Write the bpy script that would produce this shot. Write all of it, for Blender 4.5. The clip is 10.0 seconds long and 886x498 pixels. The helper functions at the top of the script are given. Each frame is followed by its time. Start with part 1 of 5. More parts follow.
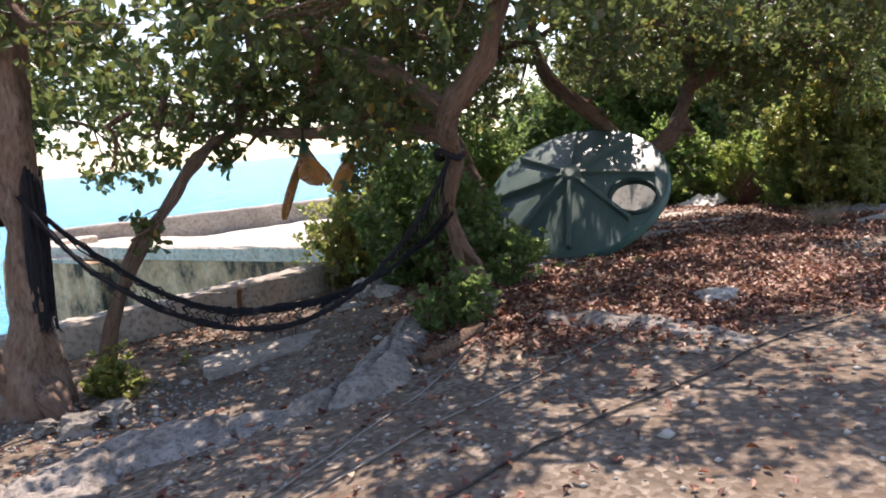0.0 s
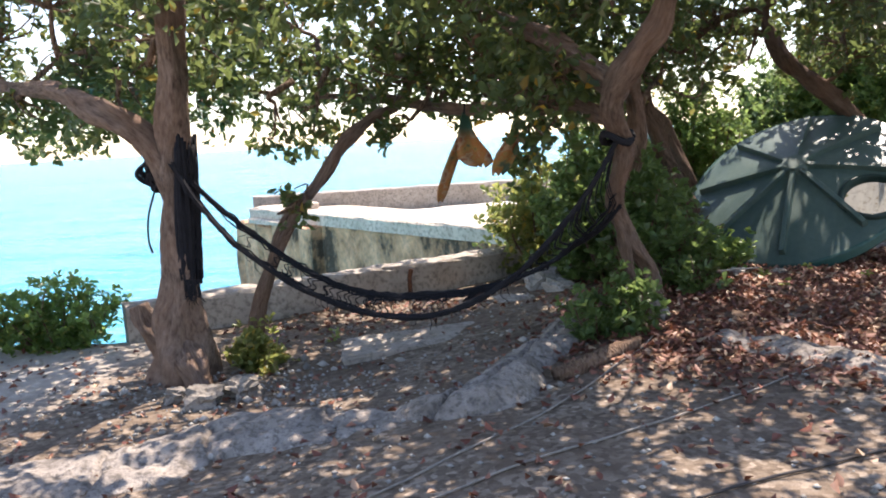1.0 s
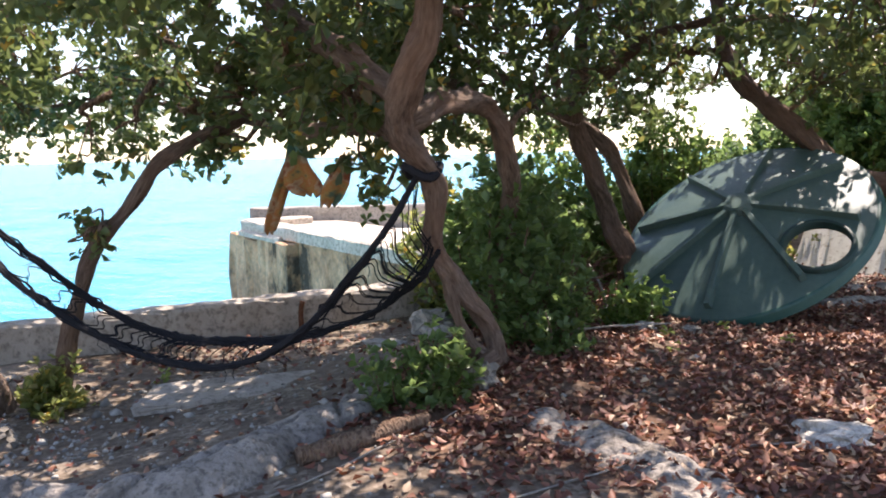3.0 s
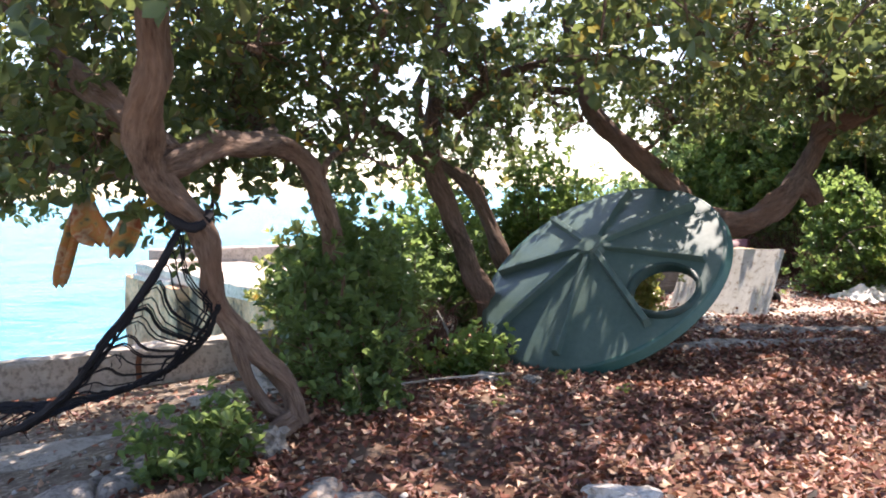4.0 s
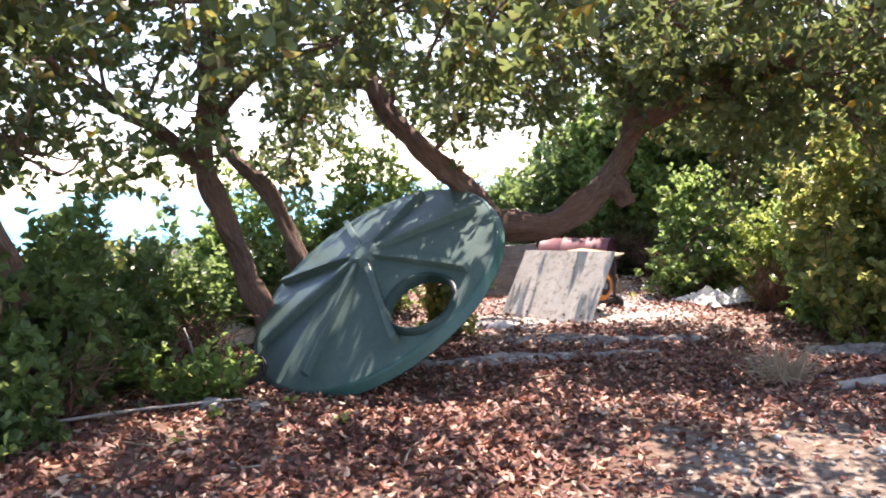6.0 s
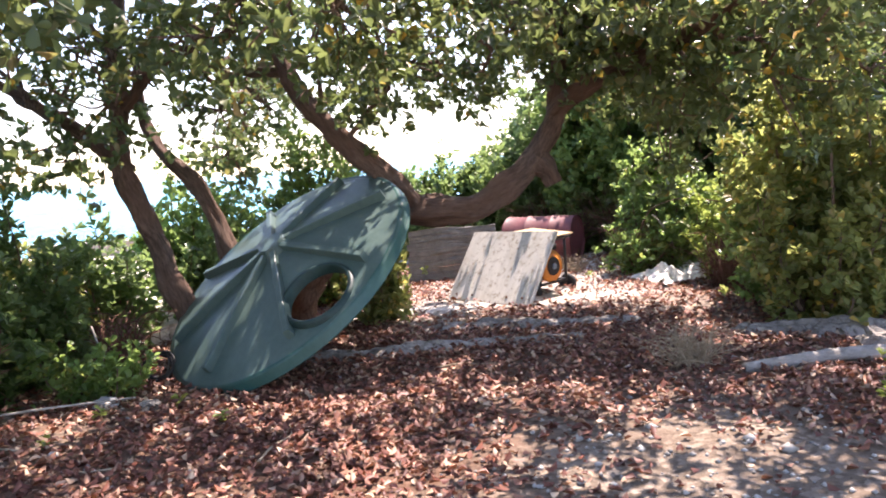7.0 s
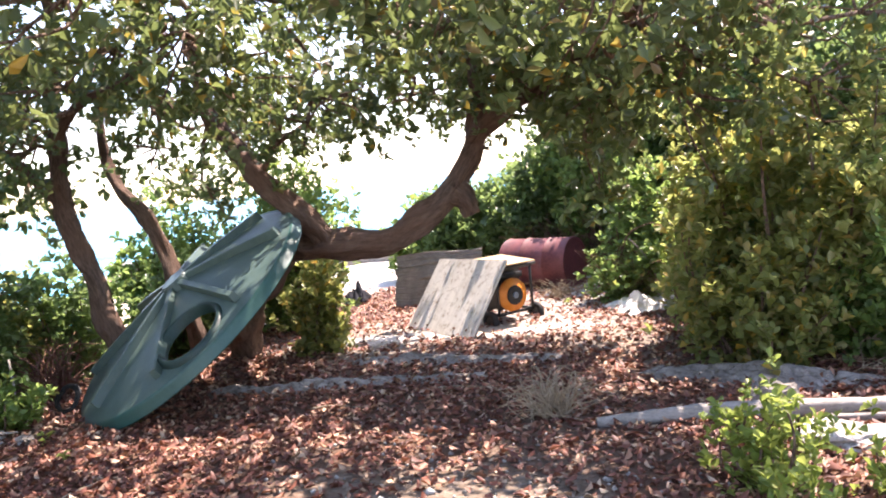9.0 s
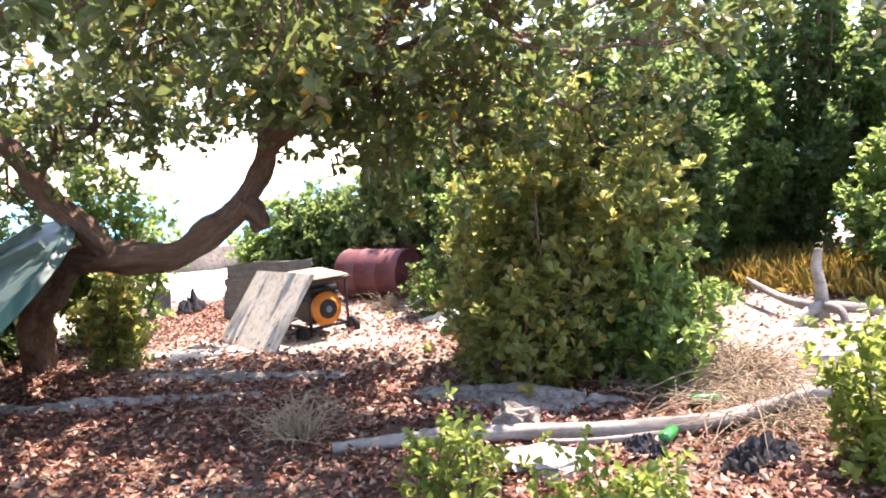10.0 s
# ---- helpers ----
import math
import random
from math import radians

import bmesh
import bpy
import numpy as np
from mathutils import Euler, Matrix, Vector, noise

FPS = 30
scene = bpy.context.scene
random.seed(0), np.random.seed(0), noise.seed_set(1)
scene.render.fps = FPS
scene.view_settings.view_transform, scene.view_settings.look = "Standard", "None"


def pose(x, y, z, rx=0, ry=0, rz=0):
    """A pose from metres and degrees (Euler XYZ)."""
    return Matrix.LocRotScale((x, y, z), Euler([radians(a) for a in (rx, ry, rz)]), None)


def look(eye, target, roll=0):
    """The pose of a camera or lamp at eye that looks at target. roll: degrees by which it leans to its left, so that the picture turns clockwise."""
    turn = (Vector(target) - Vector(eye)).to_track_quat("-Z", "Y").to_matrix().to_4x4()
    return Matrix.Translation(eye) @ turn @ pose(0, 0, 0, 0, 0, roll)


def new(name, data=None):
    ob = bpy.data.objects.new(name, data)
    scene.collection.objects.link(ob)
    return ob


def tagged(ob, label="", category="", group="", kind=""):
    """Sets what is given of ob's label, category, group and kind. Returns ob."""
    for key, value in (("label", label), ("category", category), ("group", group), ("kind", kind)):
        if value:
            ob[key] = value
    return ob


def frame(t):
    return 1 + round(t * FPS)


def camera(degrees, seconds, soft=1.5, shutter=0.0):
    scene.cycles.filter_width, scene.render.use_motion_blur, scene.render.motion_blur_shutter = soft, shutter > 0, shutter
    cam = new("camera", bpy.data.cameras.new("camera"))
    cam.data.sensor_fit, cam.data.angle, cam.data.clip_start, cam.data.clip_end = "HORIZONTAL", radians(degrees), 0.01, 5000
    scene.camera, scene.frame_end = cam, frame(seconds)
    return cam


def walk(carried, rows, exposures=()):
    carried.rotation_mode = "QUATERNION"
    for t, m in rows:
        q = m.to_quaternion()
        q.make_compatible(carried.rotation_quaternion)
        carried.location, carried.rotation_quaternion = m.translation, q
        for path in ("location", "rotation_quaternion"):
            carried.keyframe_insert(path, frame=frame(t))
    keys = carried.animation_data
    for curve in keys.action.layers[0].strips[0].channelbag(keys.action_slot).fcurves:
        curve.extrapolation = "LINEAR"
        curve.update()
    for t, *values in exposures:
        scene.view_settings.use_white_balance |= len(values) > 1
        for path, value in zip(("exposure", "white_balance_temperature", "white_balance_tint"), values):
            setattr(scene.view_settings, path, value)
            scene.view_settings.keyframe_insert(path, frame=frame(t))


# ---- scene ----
cam = camera(58.1, 10.0, soft=1.9)
METRES, EYE, TILT, LEAN, TURN = 8.6, 1.36, -7.7, 5.3, 0.0
ROWS = [
    (0.0, 0.0, 0.0, 0.0, -0.0, 0.0, 0.0),
    (0.5, 0.0212, 0.0379, 0.0034, 7.81, -0.97, -2.84),
    (1.0, 0.053, 0.0741, 0.0115, 16.89, -2.16, -4.01),
    (1.5, 0.0896, 0.103, 0.0215, 23.09, -2.84, -5.58),
    (2.0, 0.1208, 0.1429, 0.0288, 22.72, -2.59, -6.45),
    (3.5, 0.2245, 0.2427, 0.0542, 21.22, -0.53, -6.04),
    (4.0, 0.2605, 0.2739, 0.0639, 18.34, 1.24, -5.82),
    (4.5, 0.2999, 0.2993, 0.0749, 17.47, 1.74, -5.58),
    (5.0, 0.3354, 0.333, 0.0828, 14.53, 1.73, -4.89),
    (6.5, 0.4581, 0.4096, 0.1033, 18.4, -0.02, -4.58),
    (7.0, 0.5058, 0.4315, 0.1121, 19.46, -1.02, -3.15),
    (7.5, 0.5482, 0.4501, 0.1241, 20.97, -1.36, -2.8),
    (8.0, 0.589, 0.4836, 0.1332, 22.0, -1.52, -2.02),
    (8.5, 0.6289, 0.5046, 0.1393, 26.07, -0.31, -1.7),
    (9.0, 0.6781, 0.5299, 0.1473, 29.55, -1.19, -2.57),
    (9.5, 0.7209, 0.557, 0.1585, 28.36, -1.62, -3.65),
    (10.0, 0.7738, 0.5839, 0.1679, 23.72, -0.88, -3.66),
]
# exposure follows the clip's camera
EXPO = [(0.0, 1.08, 7000, 23), (0.6, 1.42, 7000, 21), (2.0, 1.3, 7000, 21), (3.5, 1.55, 6900, 23), (4.5, 1.88, 6900, 26), (5.0, 1.95, 6900, 28), (7.5, 2.0, 6900, 29), (10.0, 2.2, 7100, 28)]
walk(cam, [(t, pose(0, 0, EYE, TILT, LEAN, TURN) @ pose(METRES * x, METRES * y, METRES * z, 90 + pitch, roll, yaw)) for t, x, y, z, yaw, pitch, roll in ROWS], EXPO)

# ---- world and sun ----
SUN_EL, SUN_AZ = radians(61), Vector((0.22, 0.97, 0)).normalized()
SUN_DIR = Vector((SUN_AZ.x * math.cos(SUN_EL), SUN_AZ.y * math.cos(SUN_EL), math.sin(SUN_EL)))
world = bpy.data.worlds.new("sky")
scene.world = world
world.use_nodes = True
wn = world.node_tree
sky = wn.nodes.new("ShaderNodeTexSky")
sky.sky_type, sky.sun_disc = "NISHITA", False
sky.dust_density, sky.air_density = 0.4, 1.0
sky.sun_elevation, sky.sun_rotation = SUN_EL, math.atan2(SUN_AZ.x, SUN_AZ.y)
wn.links.new(sky.outputs["Color"], wn.nodes["Background"].inputs["Color"])
wn.nodes["Background"].inputs["Strength"].default_value = 0.15
sun = new("sun", bpy.data.lights.new("sun", "SUN"))
sun.data.energy, sun.data.angle, sun.data.color = 4.4, radians(0.55), (1.0, 0.95, 0.86)
sun.matrix_world = look(SUN_DIR * 40, (0, 0, 0))


# ---- materials ----
class Mat:
    """A node material with short calls."""

    def __init__(self, name, rough=0.8, spec=0.3, metal=0.0):
        self.m = bpy.data.materials.new(name)
        self.m.use_nodes = True
        self.t = self.m.node_tree
        self.b = self.t.nodes["Principled BSDF"]
        self.b.inputs["Roughness"].default_value = rough
        self.b.inputs["Specular IOR Level"].default_value = spec
        self.b.inputs["Metallic"].default_value = metal

    def node(self, kind, **sockets):
        n = self.t.nodes.new(kind)
        for key, value in sockets.items():
            self.put(n, key, value)
        return n

    def put(self, n, key, value):
        slot = n.inputs[int(key[1:])] if key[0] == "_" else n.inputs[key.replace("_", " ")]
        if isinstance(value, bpy.types.NodeSocket):
            self.t.links.new(value, slot)
        else:
            slot.default_value = value

    def coords(self, space="Object", scale=(1, 1, 1)):
        c = self.node("ShaderNodeTexCoord").outputs[space]
        return self.node("ShaderNodeMapping", Vector=c, Scale=scale).outputs["Vector"]

    def noise(self, vec, scale, detail=4.0, rough=0.6):
        return self.node("ShaderNodeTexNoise", Vector=vec, Scale=scale, Detail=detail, Roughness=rough).outputs["Fac"]

    def voronoi(self, vec, scale, out="Distance"):
        return self.node("ShaderNodeTexVoronoi", Vector=vec, Scale=scale).outputs[out]

    def ramp(self, fac, *stops):
        n = self.node("ShaderNodeValToRGB", Fac=fac)
        e = n.color_ramp.elements
        while len(e) < len(stops):
            e.new(1.0)
        for item, (at, c) in zip(e, stops):
            item.position, item.color = at, (*c, 1) if len(c) == 3 else c
        return n.outputs["Color"]

    def mix(self, fac, a, b, how="MIX"):
        n = self.t.nodes.new("ShaderNodeMix")
        n.data_type, n.blend_type = "RGBA", how
        for slot, value in ((n.inputs[0], fac), (n.inputs[6], a), (n.inputs[7], b)):
            if isinstance(value, bpy.types.NodeSocket):
                self.t.links.new(value, slot)
            else:
                slot.default_value = (*value, 1) if isinstance(value, tuple) and len(value) == 3 else value
        return n.outputs[2]

    def color(self, c):
        self.put(self.b, "Base Color", c if isinstance(c, bpy.types.NodeSocket) else (*c, 1))
        return self

    def bump(self, height, strength=0.5, distance=0.01):
        n = self.node("ShaderNodeBump", Strength=strength, Distance=distance, Height=height)
        self.put(self.b, "Normal", n.outputs["Normal"])
        return self

    def island(self):
        return self.node("ShaderNodeNewGeometry").outputs["Random Per Island"]


def leaf_material(name, stops, through_col, glow=0.42, rough=0.42):
    m = Mat(name, rough, 0.4)
    r = m.island()
    col = m.ramp(r, *stops)
    m.color(col)
    tr = m.node("ShaderNodeBsdfTranslucent", Color=m.mix(0.6, col, through_col))
    mx = m.node("ShaderNodeMixShader", Fac=glow)
    m.t.links.new(m.b.outputs[0], mx.inputs[1])
    m.t.links.new(tr.outputs[0], mx.inputs[2])
    m.t.links.new(mx.outputs[0], m.t.nodes["Material Output"].inputs["Surface"])
    return m.m


LEAF = leaf_material("tree_leaf", [(0.0, (0.045, 0.07, 0.028)), (0.4, (0.075, 0.108, 0.038)), (0.75, (0.105, 0.142, 0.048)), (0.9, (0.15, 0.155, 0.055)), (0.962, (0.16, 0.1, 0.055)), (0.985, (0.5, 0.29, 0.03))], (0.25, 0.32, 0.1), 0.45, 0.36)
LEAF_BUSH = leaf_material("bush_leaf", [(0.0, (0.055, 0.11, 0.034)), (0.5, (0.1, 0.185, 0.05)), (0.9, (0.155, 0.255, 0.072)), (0.99, (0.3, 0.26, 0.05))], (0.42, 0.57, 0.16), 0.52, 0.34)
LEAF_YOUNG = leaf_material("young_leaf", [(0.0, (0.1, 0.17, 0.04)), (0.6, (0.17, 0.25, 0.055)), (0.95, (0.3, 0.34, 0.08))], (0.44, 0.52, 0.12), 0.5)
# darker leaf for the thicket, and for bushes whose shade is painted in
LEAF_DARK = leaf_material("wood_and_shaded_leaf", [(0.0, (0.045, 0.085, 0.032)), (0.6, (0.078, 0.14, 0.045)), (0.95, (0.13, 0.195, 0.062))], (0.34, 0.47, 0.15), 0.5, 0.34)
LEAF_OLIVE = leaf_material("olive_leaf", [(0.0, (0.085, 0.12, 0.036)), (0.4, (0.145, 0.185, 0.052)), (0.75, (0.21, 0.245, 0.075)), (0.9, (0.28, 0.22, 0.1)), (0.985, (0.55, 0.33, 0.045))], (0.52, 0.55, 0.17), 0.55, 0.36)
LITTER = leaf_material("fallen_leaf", [(0.0, (0.07, 0.024, 0.016)), (0.35, (0.15, 0.05, 0.032)), (0.62, (0.24, 0.09, 0.055)), (0.85, (0.37, 0.2, 0.125)), (0.97, (0.48, 0.35, 0.23))], (0.3, 0.12, 0.05), 0.12, 0.55)
GRASS = leaf_material("dry_grass", [(0.0, (0.30, 0.20, 0.05)), (0.6, (0.42, 0.30, 0.08)), (1.0, (0.25, 0.26, 0.06))], (0.45, 0.32, 0.08), 0.3, 0.7)


def bark_material(name, dark, light, scale=1.0, strands=False):
    """Bark; strands follow the limb by its own grain coordinates."""
    m = Mat(name, 0.9, 0.15)
    if strands:
        g = m.node("ShaderNodeAttribute")
        g.attribute_name = "grain"
        v = m.node("ShaderNodeMapping", Vector=g.outputs["Vector"], Scale=(0.9, 0.9, 3.0)).outputs["Vector"]
        a = m.noise(v, 3.2, 7, 0.62)
        c = m.noise(m.node("ShaderNodeMapping", Vector=g.outputs["Vector"], Scale=(1.0, 1.0, 2.2)).outputs["Vector"], 9.0, 5, 0.7)
    else:
        v = m.coords("Object", (9 * scale, 9 * scale, 2.2 * scale))
        a = m.noise(v, 3.0, 6, 0.65)
        c = m.voronoi(v, 4.0)
    b = m.noise(m.coords(), 2.3, 4)
    both = m.mix(0.45, a, c)
    m.color(m.mix(m.ramp(b, (0.4, (0, 0, 0)), (0.65, (0.6, 0.6, 0.6))), m.ramp(both, (0.36, dark), (0.62, light)), tuple(0.5 * (x + y) * k for x, y, k in zip(dark, light, (1.3, 1.08, 0.95)))))
    return m.bump(both, 1.0, 0.05).m


def bleached_material(name, dark, light):
    """Bleached wood: soft blotches and fine grain."""
    m = Mat(name, 0.9, 0.15)
    v = m.coords("Object", (2, 2, 5))
    a, b = m.noise(v, 1.6, 6, 0.6), m.noise(v, 14, 6, 0.7)
    m.color(m.ramp(m.mix(0.4, a, b), (0.34, dark), (0.62, light)))
    return m.bump(b, 0.6, 0.012).m


BARK = bark_material("bark_brown", (0.06, 0.04, 0.03), (0.31, 0.225, 0.175), strands=True)
BARK_DARK = bark_material("bark_dark", (0.05, 0.034, 0.026), (0.21, 0.145, 0.11), strands=True)
DRIFT = bleached_material("driftwood_grey", (0.15, 0.135, 0.115), (0.37, 0.34, 0.3))
TWIG = bark_material("twig_brown", (0.09, 0.06, 0.045), (0.24, 0.17, 0.12), 2)


def stone_material(name, dark, light, scale=1.0, bump=0.8):
    m = Mat(name, 0.92, 0.2)
    v = m.coords()
    a = m.noise(v, 3.5 * scale, 8, 0.68)
    b = m.noise(v, 26 * scale, 5, 0.7)
    c = m.voronoi(v, 60 * scale)
    base = m.ramp(a, (0.32, dark), (0.68, light))
    base = m.mix(m.ramp(b, (0.48, (0, 0, 0)), (0.62, (0.75, 0.75, 0.75))), base, tuple(0.55 * x for x in dark))
    m.color(base)
    return m.bump(m.mix(0.4, b, c), bump, 0.012).m


ROCK = stone_material("limestone", (0.13, 0.115, 0.096), (0.35, 0.315, 0.27))
ROCK_PALE = stone_material("pale_stone", (0.3, 0.28, 0.25), (0.56, 0.53, 0.48))
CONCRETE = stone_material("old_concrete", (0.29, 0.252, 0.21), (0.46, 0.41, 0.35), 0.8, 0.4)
# paler copy of CONCRETE: sun on the quay's tops is put into the colour
CONCRETE_LIT = stone_material("pale_sunlit_concrete", (0.5, 0.42, 0.33), (0.7, 0.6, 0.48), 0.7, 0.3)


def make_quay_face():
    m = Mat("stained_quay", 0.9, 0.2)
    v = m.coords("Object", (1, 1, 0.7))
    a = m.noise(v, 1.5, 7, 0.7)
    b = m.noise(m.coords(), 12, 5, 0.7)
    base = m.ramp(a, (0.4, (0.09, 0.065, 0.045)), (0.47, (0.5, 0.28, 0.15)), (0.6, (0.8, 0.47, 0.27)), (0.75, (0.68, 0.45, 0.3)))
    m.color(m.mix(m.ramp(b, (0.45, (0, 0, 0)), (0.7, (0.6, 0.6, 0.6))), base, (0.2, 0.17, 0.13)))
    return m.bump(b, 0.6, 0.03).m


QUAY_FACE = make_quay_face()


def make_ground():
    m = Mat("gravelly_soil", 0.95, 0.12)
    v = m.coords()
    lit = m.node("ShaderNodeVertexColor")
    lit.layer_name = "litter"
    peb = m.voronoi(v, 34, "Color")
    pebd = m.voronoi(v, 34)
    fine = m.noise(v, 90, 4, 0.7)
    big = m.noise(v, 1.3, 6, 0.65)
    mid = m.noise(v, 9, 6, 0.7)
    grit = m.ramp(m.mix(0.55, peb, mid), (0.25, (0.082, 0.062, 0.045)), (0.5, (0.17, 0.134, 0.1)), (0.75, (0.36, 0.3, 0.235)))
    grit = m.mix(m.ramp(big, (0.42, (0, 0, 0)), (0.6, (0.7, 0.7, 0.7))), grit, (0.145, 0.105, 0.075))
    soil = m.ramp(m.mix(0.5, mid, fine), (0.3, (0.05, 0.03, 0.02)), (0.55, (0.13, 0.075, 0.05)), (0.75, (0.25, 0.17, 0.12)))
    sep = m.node("ShaderNodeSeparateColor", Color=lit.outputs["Color"])
    edge = m.node("ShaderNodeMath", _0=sep.outputs["Red"], _1=m.node("ShaderNodeMath", _0=mid, _1=0.5).outputs[0])
    edge.operation = "ADD"
    edge.inputs[1].links[0].from_node.operation = "SUBTRACT"
    base = m.mix(m.ramp(edge.outputs[0], (0.3, (0, 0, 0)), (0.6, (1, 1, 1))), grit, soil)
    sand = m.ramp(mid, (0.3, (0.5, 0.46, 0.4)), (0.7, (0.66, 0.62, 0.55)))
    m.color(m.mix(sep.outputs["Green"], base, sand))
    return m.bump(m.mix(0.5, pebd, fine), 0.8, 0.014).m


GROUND = make_ground()


def make_sea():
    m = Mat("sea_water", 0.25, 0.35)
    v = m.coords("Object", (0.25, 1.0, 1))
    a = m.noise(v, 0.16, 5, 0.6)
    b = m.noise(m.coords("Object", (0.6, 1.6, 1)), 1.1, 5, 0.65)
    base = m.ramp(a, (0.35, (0.004, 0.17, 0.30)), (0.52, (0.012, 0.26, 0.38)), (0.7, (0.03, 0.36, 0.44)))
    m.color(m.mix(m.ramp(b, (0.5, (0, 0, 0)), (0.75, (0.6, 0.6, 0.6))), base, (0.003, 0.11, 0.22)))
    return m.bump(b, 0.7, 0.25).m


SEA = make_sea()


def make_plain(name, dark, light, scale=6.0, rough=0.6, spec=0.4, metal=0.0, bump=0.15, grain=(1, 1, 1)):
    m = Mat(name, rough, spec, metal)
    v = m.coords("Object", grain)
    a = m.noise(v, scale, 7, 0.65)
    b = m.noise(v, scale * 9, 4, 0.6)
    m.color(m.ramp(m.mix(0.35, a, b), (0.32, dark), (0.66, light)))
    m.put(m.b, "Roughness", m.ramp(a, (0.3, (rough * 0.85,) * 3), (0.7, (min(1, rough * 1.2),) * 3)))
    return m.bump(m.mix(0.5, a, b), bump, 0.006).m


GREEN_GRP = make_plain("weathered_green_fibreglass", (0.044, 0.082, 0.07), (0.082, 0.128, 0.11), 3.5, 0.42, 0.4)
GREEN_RIM = make_plain("deep_green_fibreglass", (0.016, 0.066, 0.054), (0.032, 0.095, 0.08), 5, 0.4, 0.4)
DARK_RIM = make_plain("dark_green_ring", (0.006, 0.018, 0.016), (0.018, 0.05, 0.042), 6, 0.5, 0.35)
BLACK_NET = make_plain("black_net_cord", (0.006, 0.006, 0.008), (0.022, 0.022, 0.026), 30, 0.85, 0.2)
RUST_RED = make_plain("faded_red_paint", (0.07, 0.018, 0.018), (0.2, 0.06, 0.058), 5, 0.6, 0.35)
RUST = make_plain("rust", (0.07, 0.03, 0.02), (0.2, 0.09, 0.05), 14, 0.85, 0.2, 0.2, 0.5)
BLACK_RUBBER = make_plain("black_rubber", (0.01, 0.01, 0.01), (0.03, 0.03, 0.03), 20, 0.7, 0.3)
BLACK_METAL = make_plain("black_metal", (0.012, 0.012, 0.013), (0.035, 0.035, 0.035), 15, 0.45, 0.5, 0.3)
ORANGE = make_plain("orange_plastic", (0.5, 0.16, 0.02), (0.68, 0.25, 0.04), 8, 0.45, 0.4)
CHROME = make_plain("worn_steel", (0.35, 0.35, 0.35), (0.6, 0.6, 0.6), 10, 0.35, 0.5, 0.8)
GREY_WOOD = make_plain("weathered_grey_wood", (0.11, 0.10, 0.09), (0.30, 0.28, 0.25), 4, 0.9, 0.15, 0, 0.8, (2, 2, 22))
WHITE_CLOTH = make_plain("dirty_white_plastic", (0.5, 0.48, 0.42), (0.78, 0.77, 0.72), 7, 0.7, 0.3, 0, 0.3)
BLUE_GREY = make_plain("blue_grey_plastic", (0.09, 0.12, 0.16), (0.2, 0.25, 0.3), 6, 0.5, 0.4)
DARK_CLOTH = make_plain("dark_cloth", (0.012, 0.013, 0.017), (0.05, 0.05, 0.055), 12, 0.9, 0.1)
ROPE = make_plain("old_rope", (0.16, 0.14, 0.12), (0.36, 0.32, 0.27), 30, 0.9, 0.15, 0, 0.6)
CABLE = make_plain("black_cable", (0.025, 0.022, 0.02), (0.07, 0.06, 0.055), 20, 0.7, 0.3)
BOTTLE = make_plain("green_glass", (0.01, 0.14, 0.03), (0.03, 0.26, 0.06), 8, 0.15, 0.6)
PIPE_ORANGE = make_plain("faded_orange_pipe", (0.4, 0.13, 0.06), (0.6, 0.28, 0.16), 10, 0.6, 0.3)


def make_board():
    m = Mat("stained_pale_board", 0.8, 0.25)
    v = m.coords("Object", (4.5, 0.6, 1))
    a = m.noise(v, 1.6, 6, 0.65)
    b = m.noise(m.coords(), 18, 6, 0.72)
    c = m.noise(m.coords(), 3.2, 5, 0.6)
    base = m.ramp(a, (0.33, (0.1, 0.17, 0.15)), (0.4, (0.5, 0.48, 0.42)), (0.7, (0.66, 0.63, 0.55)))
    base = m.mix(m.ramp(b, (0.52, (0, 0, 0)), (0.66, (0.85, 0.85, 0.85))), base, (0.24, 0.19, 0.13))
    m.color(m.mix(m.ramp(c, (0.5, (0, 0, 0)), (0.7, (0.5, 0.5, 0.5))), base, (0.33, 0.28, 0.21)))
    return m.bump(b, 0.4, 0.006).m


BOARD = make_board()


def make_printed_cloth():
    m = Mat("orange_green_cloth", 0.85, 0.1)
    v = m.coords()
    a = m.noise(v, 9.0, 3)
    z = m.node("ShaderNodeSeparateXYZ", Vector=v).outputs["Z"]
    col = m.ramp(a, (0.36, (0.05, 0.11, 0.08)), (0.43, (0.36, 0.23, 0.08)), (0.5, (0.4, 0.15, 0.05)), (0.56, (0.42, 0.31, 0.19)), (0.64, (0.22, 0.06, 0.03)))
    m.color(m.mix(m.ramp(z, (0.34, (0, 0, 0)), (0.42, (1, 1, 1))), col, (0.03, 0.12, 0.09)))
    tr = m.node("ShaderNodeBsdfTranslucent", Color=(0.4, 0.22, 0.1, 1))
    mx = m.node("ShaderNodeMixShader", Fac=0.25)
    m.t.links.new(m.b.outputs[0], mx.inputs[1])
    m.t.links.new(tr.outputs[0], mx.inputs[2])
    m.t.links.new(mx.outputs[0], m.t.nodes["Material Output"].inputs["Surface"])
    return m.m


CLOTH = make_printed_cloth()


